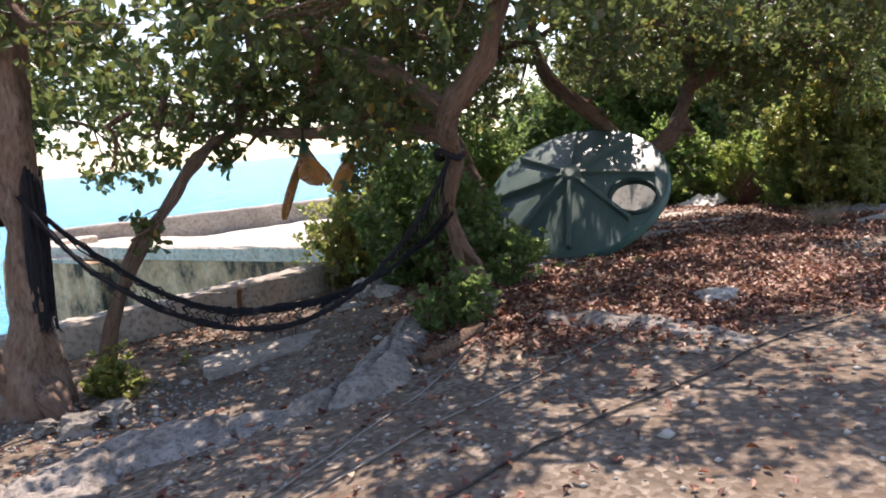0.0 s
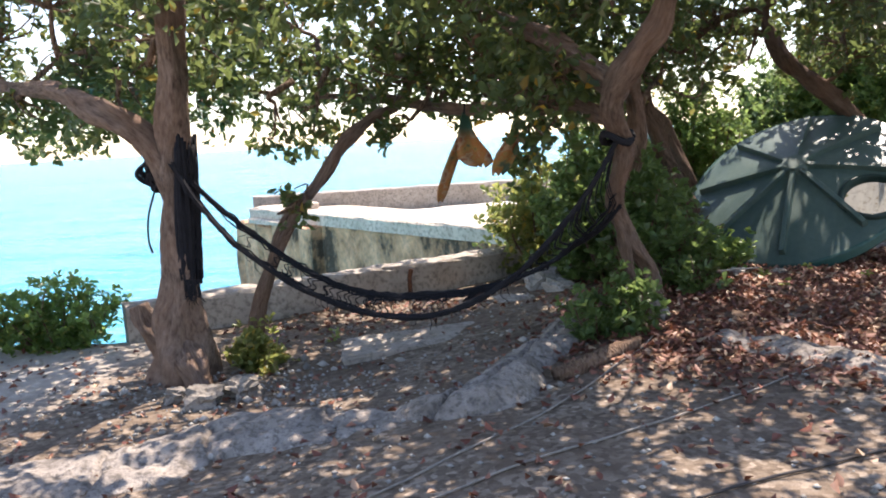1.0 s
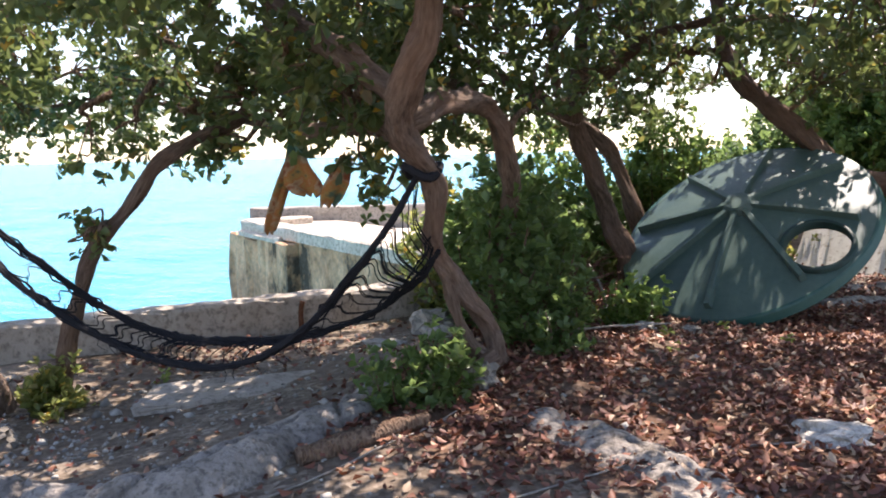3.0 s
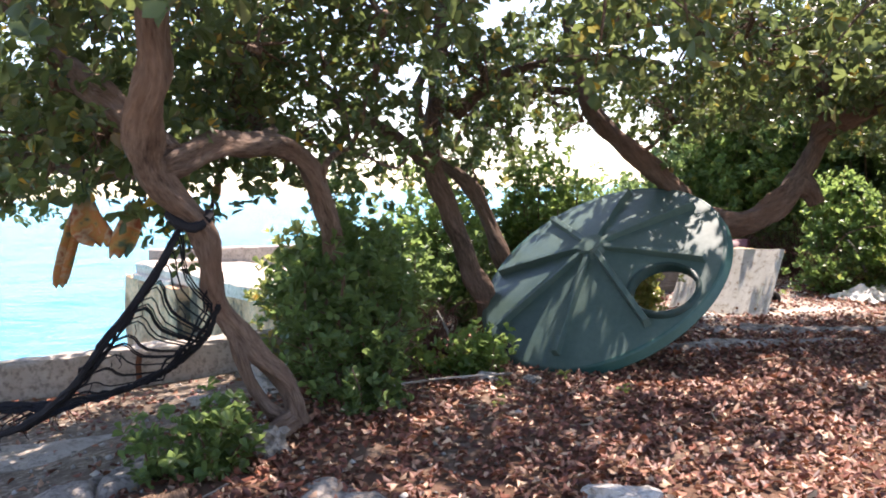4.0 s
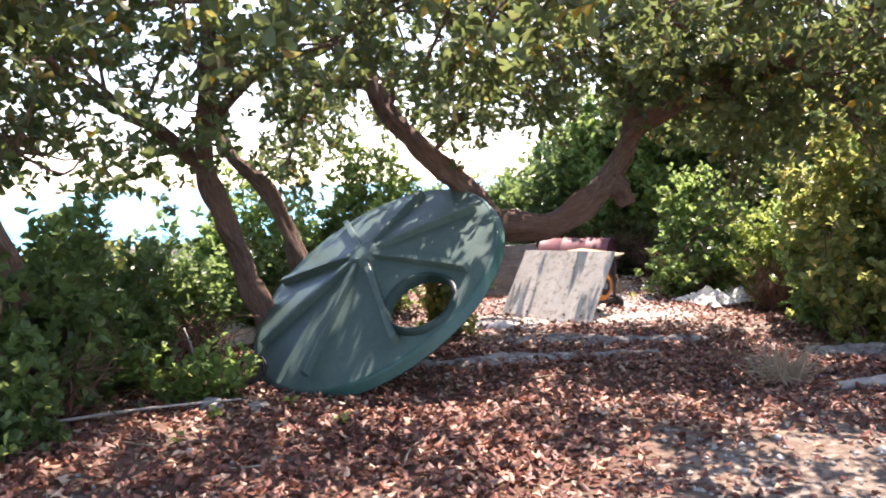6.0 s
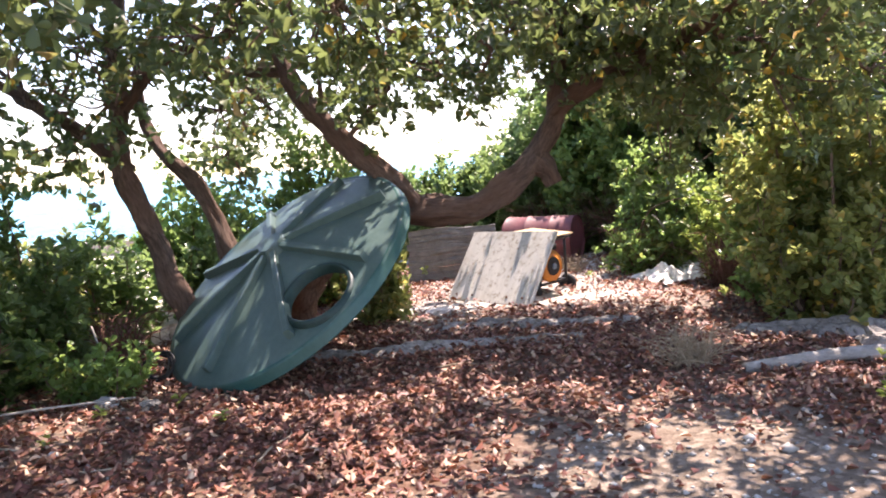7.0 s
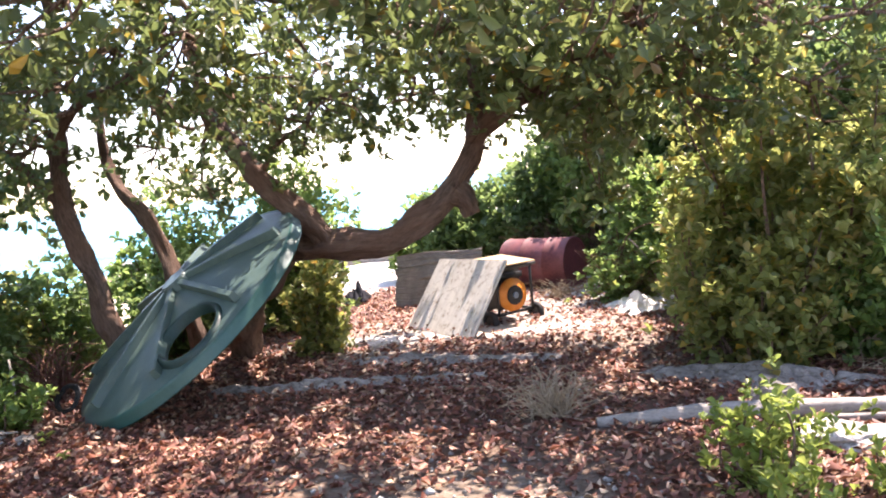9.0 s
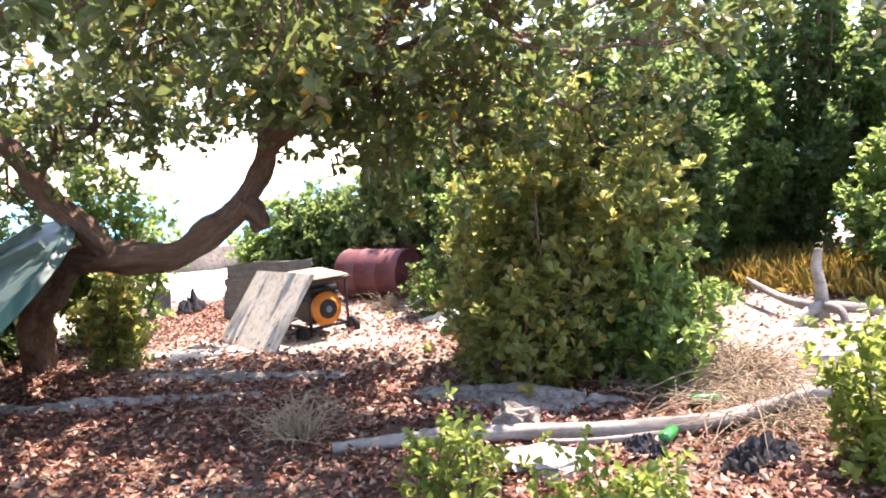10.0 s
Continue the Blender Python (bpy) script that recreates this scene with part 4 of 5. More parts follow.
def bevelled_box(size, bevel=0.01, segments=2, jitter=0.0, seed=0, cuts=0):
    bm = bmesh.new()
    bmesh.ops.create_cube(bm, size=1.0)
    bmesh.ops.scale(bm, vec=size, verts=bm.verts)
    if cuts:
        bmesh.ops.subdivide_edges(bm, edges=bm.edges[:], cuts=cuts, use_grid_fill=True)
    if bevel and not cuts:
        bmesh.ops.bevel(bm, geom=bm.edges[:], offset=bevel, segments=segments, affect="EDGES")
    rs = np.random.RandomState(seed)
    for v in bm.verts:
        v.co += Vector(rs.uniform(-jitter, jitter, 3))
    return bm


def cylinder(radius, depth, segments=32, bevel=0.004):
    bm = bmesh.new()
    bmesh.ops.create_cone(bm, cap_ends=True, segments=segments, radius1=radius, radius2=radius, depth=depth)
    if bevel:
        bmesh.ops.bevel(bm, geom=[e for e in bm.edges if e.calc_face_angle(0) > 0.8], offset=bevel, segments=2, affect="EDGES")
    return bm


# ---- the leaning board, the generator, the drum ----
def frame_of(origin, x_to, y_to):
    o, x, y = Vector(origin), Vector(x_to), Vector(y_to)
    ex = (x - o).normalized()
    ez = ex.cross(y - o).normalized()
    ey = ez.cross(ex)
    return Matrix.Translation(o) @ Matrix((ex, ey, ez)).transposed().to_4x4()


board = base_of("board", (0, 0, 0), "pale stained plywood board leaning on a generator", "board")
board.matrix_world = frame_of((1.77, 10.88, 0.06), (2.70, 10.44, 0.08), (1.95, 11.27, 0.62))
bm = bevelled_box((1.02, 0.76, 0.022), 0.004)
bmesh.ops.translate(bm, vec=(0.51, 0.38, 0), verts=bm.verts)
part("panel", bm, BOARD, board)
for x in (0.1, 0.3, 0.72, 0.9):
    bm = cylinder(0.012, 0.006, 12, 0.001)
    bmesh.ops.translate(bm, vec=(x, 0.07, 0.014), verts=bm.verts)
    part("bolt", bm, RUST, board, "rusty bolt head")
bm = bevelled_box((1.0, 0.09, 0.02), 0.004)
bmesh.ops.translate(bm, vec=(0.51, 0.05, -0.022), verts=bm.verts)
part("batten", bm, GREY_WOOD, board, "grey wooden batten")


def placed(bm, m):
    bmesh.ops.transform(bm, matrix=m, verts=bm.verts)
    return bm


def generator():
    owner = base_of("generator", (2.45, 11.42, 0.06), "orange and black portable generator with wheels behind the board", "generator")
    owner.rotation_euler = (0, 0, radians(-26))
    g = owner
    for y in (-0.2, 0.2):
        for z in (0.09, 0.5):
            v, f = tube([(-0.3, y, z), (0.3, y, z)], [0.014, 0.014], 10, 2)
            sub("frame_tube", mesh_of("frame_tube", v, f, BLACK_METAL, True), g)
        for x in (-0.3, 0.3):
            v, f = tube([(x, y, 0.09), (x, y, 0.5)], [0.014, 0.014], 10, 2)
            sub("frame_tube", mesh_of("frame_tube", v, f, BLACK_METAL, True), g)
    for x in (-0.3, 0.3):
        for z in (0.09, 0.5):
            v, f = tube([(x, -0.2, z), (x, 0.2, z)], [0.014, 0.014], 10, 2)
            sub("frame_tube", mesh_of("frame_tube", v, f, BLACK_METAL, True), g)
    part("fuel_tank", placed(bevelled_box((0.5, 0.36, 0.13), 0.04, 4), Matrix.Translation((0, 0, 0.42))), BLACK_METAL, g, "dark fuel tank", True)
    part("engine", placed(bevelled_box((0.3, 0.28, 0.24), 0.03, 3), Matrix.Translation((0.08, 0, 0.23))), BLACK_METAL, g, "black engine block")
    part("alternator", placed(cylinder(0.12, 0.22, 32, 0.01), Matrix.Translation((-0.18, 0, 0.22)) @ Matrix.Rotation(radians(90), 4, "Y")), BLACK_METAL, g)
    st = part("starter_cover", placed(cylinder(0.155, 0.06, 40, 0.015), Matrix.Translation((0.29, -0.02, 0.25)) @ Matrix.Rotation(radians(90), 4, "Y")), ORANGE, g, "round orange recoil starter cover", True)
    part("starter_grille", placed(cylinder(0.09, 0.02, 32, 0.004), Matrix.Translation((0.325, -0.02, 0.25)) @ Matrix.Rotation(radians(90), 4, "Y")), BLACK_RUBBER, st, "black grille")
    part("starter_cap", placed(cylinder(0.03, 0.02, 24, 0.004), Matrix.Translation((0.338, -0.02, 0.25)) @ Matrix.Rotation(radians(90), 4, "Y")), BLUE_GREY, st, "grey centre cap")
    part("muffler", placed(bevelled_box((0.14, 0.3, 0.12), 0.03, 3), Matrix.Translation((-0.2, 0.02, 0.3))), RUST, g, "rusty muffler")
    for y in (-0.27, 0.27):
        prof = [(0.05, -0.025), (0.075, -0.03), (0.092, -0.022), (0.097, 0), (0.092, 0.022), (0.075, 0.03), (0.05, 0.025)]
        k = len(prof)
        v = [(0.26 + r * math.cos(2 * math.pi * i / 28), y + o, 0.0375 + r * math.sin(2 * math.pi * i / 28)) for i in range(28) for r, o in prof]
        f = [(i * k + c, i * k + (c + 1) % k, ((i + 1) % 28) * k + (c + 1) % k, ((i + 1) % 28) * k + c) for i in range(28) for c in range(k)]
        w = sub("wheel", mesh_of("wheel", v, f, BLACK_RUBBER, True), g, "black rubber tyre")
        part("wheel_hub", placed(cylinder(0.052, 0.035, 24, 0.004), Matrix.Translation((0.26, y, 0.0375)) @ Matrix.Rotation(radians(90), 4, "X")), BLACK_METAL, w)
    for y in (-0.12, 0.12):
        part("foot", placed(bevelled_box((0.05, 0.05, 0.15), 0.008), Matrix.Translation((-0.27, y, 0.01))), BLACK_RUBBER, g)
    v, f = tube([(0.3, -0.2, 0.5), (0.36, -0.2, 0.52), (0.36, 0.2, 0.52), (0.3, 0.2, 0.5)], [0.012, 0.012], 8, 5)
    sub("handle", mesh_of("handle", v, f, BLACK_METAL, True), g)
    return g


generator()
flap = base_of("roof_tile_sheet", (0, 0, 0), "thin rusty orange sheet lying on the generator", "sheet")
flap.matrix_world = Matrix.Translation((2.62, 11.3, 0.632)) @ Matrix.Rotation(radians(-26), 4, "Z") @ Matrix.Rotation(radians(4), 4, "Y")
part("sheet", bevelled_box((0.5, 0.36, 0.012), 0.003, 1), make_plain("rusty_sheet", (0.3, 0.2, 0.1), (0.5, 0.38, 0.22), 6, 0.8), flap)


def drum():
    owner = base_of("oil_drum", (2.2, 13.12, 0.0), "faded red steel oil drum lying on its side", "drum")
    owner.matrix_world = Matrix.Translation((2.2, 13.2, float(ground_z(2.2, 13.2)) + 0.285)) @ Matrix.Rotation(radians(-7), 4, "Z") @ Matrix.Rotation(radians(90), 4, "Y")
    prof = [(0.26, -0.415), (0.27, -0.43), (0.288, -0.432), (0.292, -0.42), (0.286, -0.41)]
    for z in (-0.15, 0.15):
        prof += [(0.285, z - 0.03), (0.294, z - 0.012), (0.297, z), (0.294, z + 0.012), (0.285, z + 0.03)]
    prof += [(0.286, 0.41), (0.292, 0.42), (0.288, 0.432), (0.27, 0.43), (0.26, 0.415)]
    N, k = 56, len(prof)
    V = [(r * math.cos(2 * math.pi * i / N) * (1 + 0.01 * math.sin(i * 0.7 + z * 9)), r * math.sin(2 * math.pi * i / N), z) for i in range(N) for r, z in prof]
    F = [(i * k + c, ((i + 1) % N) * k + c, ((i + 1) % N) * k + c + 1, i * k + c + 1) for i in range(N) for c in range(k - 1)]
    sub("shell", mesh_of("shell", V, F, RUST_RED, True), owner)
    for z in (-0.415, 0.415):
        part("end", placed(cylinder(0.262, 0.006, 48, 0.0), Matrix.Translation((0, 0, z))), RUST_RED, owner, "recessed dark red drum end")
    part("bung", placed(cylinder(0.035, 0.02, 20, 0.003), Matrix.Translation((0.16, 0.05, 0.425))), RUST, owner, "rusty bung")


drum()


def ribbed_panel():
    """Weathered corrugated boards leaning together."""
    owner = base_of("weathered_panel", (0, 0, 0), "weathered grey ribbed wooden panel leaning beside the drum", "panel")
    m = frame_of((0.95, 11.95, 0.0), (1.9, 12.2, 0.02), (0.9, 12.15, 0.62))
    owner.matrix_world = m
    rs = np.random.RandomState(4)
    n = 9
    for i in range(n):
        y0 = 0.66 * i / n
        w = 0.66 / n - 0.006
        bm = bevelled_box((1.0 + rs.uniform(-0.03, 0.03), w, 0.025), 0, cuts=5, jitter=0.006, seed=i)
        for v in bm.verts:
            v.co.z += 0.012 * math.sin(v.co.x * 9 + i * 0.4)
            v.co.y += 0.01 * math.sin(v.co.x * 7 + i * 0.3)
        part("slat", placed(bm, Matrix.Translation((0.5, y0 + w / 2, 0.006 * (i % 2)))), GREY_WOOD, owner)
    for x in (0.15, 0.85):
        part("batten", placed(bevelled_box((0.06, 0.64, 0.03), 0.004), Matrix.Translation((x, 0.33, -0.032))), GREY_WOOD, owner)


ribbed_panel()


# ---- hammock, net and cloth on the trees ----
def catenary(a, b, low, s, skew=0.5):
    p = a + (b - a) * s
    sag = 4 * s * (1 - s)
    base = a[2] + (b[2] - a[2]) * s
    return np.array((p[0], p[1], base - (base - low) * sag ** 0.9 if sag > 0 else base))


def hammock():
    owner = base_of("hammock", (0, 0, 0), "old black string hammock slung between two trees", "hammock")
    a, b = np.array((-2.57, 4.82, 1.27)), np.array((0.04, 5.36, 1.27))
    low = 0.235

    def point(s, w):
        p = catenary(a, b, low, s)
        width = (0.2 + 0.1 * smooth(0.3, 0.85, s)) * min(1, 8 * s * (1 - s) + 0.1)
        bow = 0.30 * math.sin(math.pi * s)
        tie = np.array((-0.02, 0.22, -0.42)) * float(smooth(0.45, 1.0, s)) * max(w, 0.0)
        return p + tie + np.array((0.05 * w * width, bow + 0.65 * w * width, 0.55 * width * (w * 0.6 + w * w * 0.5) * float(smooth(0.1, 0.8, s))))

    S = 60
    for w in (-1, 1):
        v, f = tube([point(s, w) for s in np.linspace(0, 1, S)], [0.013, 0.017, 0.02, 0.017, 0.014], 7, 1, 0.3, 3 + w)
        sub("edge_cord", mesh_of("edge_cord", v, f, BLACK_NET), owner, "thick bunched black cord")
    pieces = []
    rs = np.random.RandomState(8)
    for k in range(18):
        w0, ph = rs.choice([-1, 1]) * (1 - 0.35 * rs.rand() ** 2), rs.uniform(0, 6.28)
        pts = [point(s, w0 + 0.1 * math.sin(ph + 11 * s + 5 * s * w0)) + rs.normal(size=3) * 0.008 for s in np.linspace(0, 1, S)]
        pieces.append(tube(pts, [0.005, 0.007, 0.0055], 5, 1, 0.2, k))
    for k in range(70):
        s = rs.uniform(0.12, 0.98)
        pieces.append(tube([point(s, -1), point(min(1, s + 0.02), -0.3), point(s, 0.3), point(min(1, s + 0.02), 1)], [0.004, 0.004], 4, 3))
    v, f = joined(pieces)
    sub("netting", mesh_of("netting", v, f, BLACK_NET), owner, "tangled black netting")
    pieces = []
    for k in range(40):
        s, w = rs.uniform(0.05, 0.95), rs.uniform(-1, 1)
        p = point(s, w)
        L = rs.uniform(0.03, 0.12)
        pieces.append(tube([p, p + np.array((rs.uniform(-0.03, 0.03), rs.uniform(-0.03, 0.03), -L * 0.6)), p + np.array((rs.uniform(-0.05, 0.05), 0, -L))], [0.003, 0.002], 4, 2))
    v, f = joined(pieces)
    tagged(sub("fringe", mesh_of("fringe", v, f, BLACK_NET), owner, "frayed loose ends"), kind="stuff")
    # sling round the second trunk
    v, f = tube([(0.03 + 0.085 * math.cos(q), 5.4 + 0.085 * math.sin(q), 1.27 + 0.03 * math.sin(2 * q)) for q in np.linspace(0, 6.1, 12)], [0.022, 0.022], 7, 2, 0.15)
    sub("sling", mesh_of("sling", v, f, BLACK_NET), owner)


hammock()


def hanging_net():
    owner = base_of("black_net", (0, 0, 0), "bundled black net hanging down a tree trunk", "net")
    rs = np.random.RandomState(12)
    pieces = []
    for k in range(46):
        q = radians(rs.uniform(-64, 34))
        r = 0.09 + rs.uniform(0, 0.024)
        end = 0.47 + 0.1 * abs(rs.normal()) + 0.05 * math.sin(3 * q)
        ph, pts, top = rs.uniform(0, 6.28), [], rs.uniform(1.3, 1.45)
        for t in np.linspace(0, 1, 9):
            z = top + (end - top) * t
            qq = q + 0.09 * math.sin(ph + 5 * t)
            pts.append((-2.605 - 0.05 * (1.4 - z) + r * math.cos(qq), 4.915 + r * math.sin(qq), z))
        pieces.append(tube(pts, [0.012, 0.015, 0.009], 5, 2, 0.25, k))
    for k in range(40):
        q, z = radians(rs.uniform(-64, 0)), rs.uniform(0.6, 1.36)
        pieces.append(tube([(-2.605 - 0.05 * (1.4 - z) + 0.11 * math.cos(q + d), 4.915 + 0.11 * math.sin(q + d), z + rs.uniform(-0.03, 0.03)) for d in (0, 0.2, 0.4, 0.6)], [0.008, 0.008], 4, 2, 0.2, k))
    v, f = joined(pieces)
    tagged(sub("drape", mesh_of("drape", v, f, BLACK_NET, True), owner), kind="stuff")
    pieces = []
    for k in range(26):
        x = -2.53 + rs.uniform(-0.05, 0.07)
        pieces.append(tube([(x, 4.82, 0.55), (x + rs.uniform(-0.03, 0.03), 4.81, 0.46), (x + rs.uniform(-0.04, 0.05), 4.82, 0.38 + rs.uniform(0, 0.06))], [0.004, 0.002], 4, 3))
    v, f = joined(pieces)
    sub("fringe", mesh_of("fringe", v, f, BLACK_NET), owner)
    pieces = []
    for k in range(26):
        a = rs.normal(size=3) * 0.03
        q = rs.uniform(0, 6.28)
        c = np.array((-2.8, 4.98, 1.22))
        ring = [c + a + np.array((0.05 * math.cos(t + q), 0.04 * math.sin(t * 2), 0.07 * math.sin(t + q))) for t in np.linspace(0, 6.28, 12)]
        pieces.append(tube(ring, [0.014, 0.014], 5, 2, 0.2, k))
    v, f = joined(pieces)
    sub("knot", mesh_of("knot", v, f, BLACK_NET), owner, "knotted black net bundle")
    v, f = tube([(-2.75, 4.86, 1.12), (-2.8, 4.83, 0.95), (-2.81, 4.82, 0.8), (-2.79, 4.82, 0.72)], [0.007, 0.007], 6, 5)
    sub("cord", mesh_of("cord", v, f, BLACK_NET, True), owner)


hanging_net()


def hung_cloth():
    """A limp printed cloth tied up by two corners, in folds."""
    owner = base_of("hung_cloth", (-0.95, 5.9, 0.92), "faded orange, yellow and green printed cloth hung on a branch", "cloth")
    rs = np.random.RandomState(3)

    def sheet(name, outline, cols=14, rows=18, seed=0):
        # outline: (z, centre x, half width) from top to bottom
        zs = np.linspace(0, 1, rows + 1)
        V, F = [], []
        O = np.array(outline, float)
        for j, s in enumerate(zs):
            z, cx, hw = [np.interp(s, np.linspace(0, 1, len(O)), O[:, c]) for c in range(3)]
            for i in range(cols + 1):
                w = 2 * i / cols - 1
                V.append((cx + hw * w, 0.014 * math.sin(4 * w + 2.5 * s + seed) * min(1, hw * 12) + 0.03 * w, z + 0.012 * math.sin(7 * w + seed)))
        for j in range(rows):
            for i in range(cols):
                F.append((j * (cols + 1) + i, j * (cols + 1) + i + 1, (j + 1) * (cols + 1) + i + 1, (j + 1) * (cols + 1) + i))
        ob = sub(name, mesh_of(name, V, F, CLOTH, True), owner)
        so = ob.modifiers.new("thickness", "SOLIDIFY")
        so.thickness = 0.004

    owner.scale = (1.2, 1.2, 1.12)
    sheet("body", [(0.5, -0.06, 0.008), (0.42, -0.06, 0.028), (0.33, -0.045, 0.06), (0.25, -0.015, 0.09), (0.2, 0.02, 0.07), (0.185, 0.03, 0.02)], seed=0)
    sheet("tail", [(0.36, -0.085, 0.012), (0.26, -0.125, 0.022), (0.14, -0.175, 0.024), (0.03, -0.215, 0.022), (-0.02, -0.23, 0.012)], 8, 14, 2)
    sheet("flap", [(0.4, 0.23, 0.01), (0.34, 0.21, 0.032), (0.25, 0.17, 0.055), (0.18, 0.14, 0.05), (0.13, 0.115, 0.025)], 10, 12, 4)
    v, f = tube([(-0.06, 0.0, 0.5), (-0.06, 0.02, 0.56)], [0.005, 0.005], 5, 2)
    sub("tie", mesh_of("tie", v, f, DARK_CLOTH), owner)


hung_cloth()


# ---- stones, logs and scraps on the ground ----
def rock_mesh(name, size, seed, mat, block=0.8, rough=0.6, level=3):
    bm = bmesh.new()
    bmesh.ops.create_icosphere(bm, subdivisions=level, radius=1.0)
    off = Vector((seed * 3.1, seed * 1.7, seed * 0.9))
    for v in bm.verts:
        n = v.co.normalized()
        q = Vector([math.copysign(abs(c) ** block, c) for c in n])
        k = 1 + rough * noise.noise(n * 1.6 + off) + 0.5 * rough * noise.noise(n * 4.2 + off) + 0.25 * rough * noise.noise(n * 10 + off)
        v.co = Vector((q.x * size[0], q.y * size[1], q.z * size[2])) * k
    me = bpy.data.meshes.new(name)
    bm.to_mesh(me)
    bm.free()
    me.materials.append(mat)
    return me


def rock(x, y, size, yaw, seed, label, mat=ROCK, sink=0.45, category="rock", group="limestone ledge", tilt=0.0):
    half = tuple(s / 2 for s in size)
    ob = single("rock", rock_mesh("rock", half, seed, mat), (x, y, float(ground_z(x, y)) + half[2] * (1 - 2 * sink)), label, category, group)
    ob.rotation_euler = (radians(tilt), radians(tilt * 0.5), radians(yaw))
    return ob


LEDGE = "weathered grey cracked limestone ledge in the ground"


def ledge(points, widths, heights, seed, lean=0.35):
    """A long outcrop of rock: uneven top, broken shoulders, cracks across and along it."""
    rs = np.random.RandomState(seed)
    C = spline([(x, y, 0) for x, y in points], 40)[:, :2]
    n, k = len(C), 27
    T = unit(np.gradient(C, axis=0))
    N = np.stack([-T[:, 1], T[:, 0]], 1)
    run = np.concatenate([[0], np.cumsum(np.linalg.norm(np.diff(C, axis=0), axis=1))])
    at = np.linspace(0, 1, len(points))
    here = np.linspace(0, 1, n)
    W, H = np.interp(here, at, widths), np.interp(here, at, heights) * (0.62 + 0.3 * waves(run, run * 0, seed + 9, 5.0, 2))
    ends = np.clip(np.minimum(run, run[-1] - run) / 0.12, 0.05, 1) ** 0.5
    w = np.linspace(-1.15, 1.15, k)[None, :]
    edge = W[:, None] * (1 + 0.3 * waves(run * 2.0, run * 0, seed, 3.0, 3)[:, None] * np.sign(w) + 0.12 * waves(run[:, None] * 9, w * 2, seed + 1, 1.0, 2))
    X = C[:, 0:1] + N[:, 0:1] * w * edge * ends[:, None]
    Y = C[:, 1:2] + N[:, 1:2] * w * edge * ends[:, None]
    top = np.clip(1.0 - np.abs(w + 0.25 * waves(X, Y, seed + 12, 4.0, 3)) ** 2.2, -0.6, 1) * (1 + lean * w)
    top = top + 0.22 * waves(X, Y, seed + 2, 6.0, 3) + 0.22 * np.round(1.2 * waves(X, Y, seed + 3, 3.2, 2))
    Z = ground_z(X, Y) + H[:, None] * top * ends[:, None] + 0.008 * waves(X, Y, seed + 4, 40.0, 2)
    for c in np.cumsum(rs.uniform(0.15, 0.75, 40)):
        line = run[:, None] - c - rs.uniform(-0.1, 0.1) + w * W[:, None] * rs.uniform(-1.2, 1.2) + 0.04 * waves(X, Y, seed + int(c * 50), 14.0, 2)
        Z = Z - 0.65 * H[:, None] * np.exp(-(line / 0.013) ** 2)
    split = w - 0.3 * waves(run[:, None], w * 0, seed + 7, 2.5, 3)
    Z = Z - 0.5 * H[:, None] * np.exp(-(split / 0.07) ** 2)
    Z = np.where(np.abs(w) > 1.1, ground_z(X, Y) - 0.06, Z + 0.012 * waves(X, Y, seed + 5, 22.0, 3))
    idx = (np.arange(n - 1)[:, None] * k + np.arange(k - 1)[None, :]).ravel()
    single("rock_ledge", mesh_of("rock_ledge", np.stack([X.ravel(), Y.ravel(), Z.ravel()], 1), np.stack([idx, idx + k, idx + k + 1, idx + 1], 1)[:, ::-1], ROCK_LEDGE, False), (0, 0, 0), LEDGE, "rock", "limestone ledge")


ROCK_LEDGE = stone_material("ledge_limestone", (0.15, 0.13, 0.11), (0.38, 0.34, 0.295), 1.0, 0.9)
ledge([(-2.75, 2.85), (-2.2, 3.45), (-1.8, 3.88), (-1.28, 4.1), (-0.85, 4.2)], [0.24, 0.3, 0.28, 0.24, 0.16], [0.06, 0.07, 0.08, 0.08, 0.06], 301)
ledge([(-0.98, 4.16), (-0.62, 4.36), (-0.5, 4.68), (-0.44, 5.1), (-0.34, 5.6), (-0.3, 5.8)], [0.14, 0.2, 0.19, 0.16, 0.13, 0.1], [0.08, 0.17, 0.18, 0.14, 0.08, 0.05], 311, -0.2)
ledge([(0.5, 5.42), (0.85, 5.3), (1.2, 5.08), (1.45, 4.8), (1.75, 4.45)], [0.1, 0.16, 0.17, 0.15, 0.08], [0.04, 0.07, 0.07, 0.06, 0.03], 321)
ledge([(1.5, 8.62), (2.25, 8.93), (2.75, 9.2), (3.4, 9.5)], [0.12, 0.13, 0.11, 0.07], [0.08, 0.09, 0.08, 0.04], 331)
ledge([(2.0, 9.55), (2.4, 9.68), (2.9, 9.82), (3.7, 10.0)], [0.1, 0.14, 0.12, 0.06], [0.06, 0.08, 0.07, 0.03], 341)
ledge([(4.3, 9.72), (4.7, 9.74), (5.2, 9.72), (5.75, 9.85)], [0.1, 0.17, 0.17, 0.1], [0.05, 0.1, 0.1, 0.05], 351)
for i, (x, y, l, w, h, yaw, tilt) in enumerate(((-2.25, 4.42, 0.22, 0.16, 0.14, 20, 5), (-2.12, 4.62, 0.26, 0.18, 0.14, -20, 0), (-2.45, 4.45, 0.14, 0.1, 0.1, 50, 0), (0.2, 5.68, 0.2, 0.16, 0.14, 0, 0), (5.2, 9.28, 0.24, 0.14, 0.14, 15, 12), (1.1, 7.5, 0.12, 0.08, 0.06, 0, 0))):
    rock(x, y, (l, w, h), yaw, 80 + i, "loose grey stone lying on the ground", sink=0.2, group="loose stones", tilt=tilt)
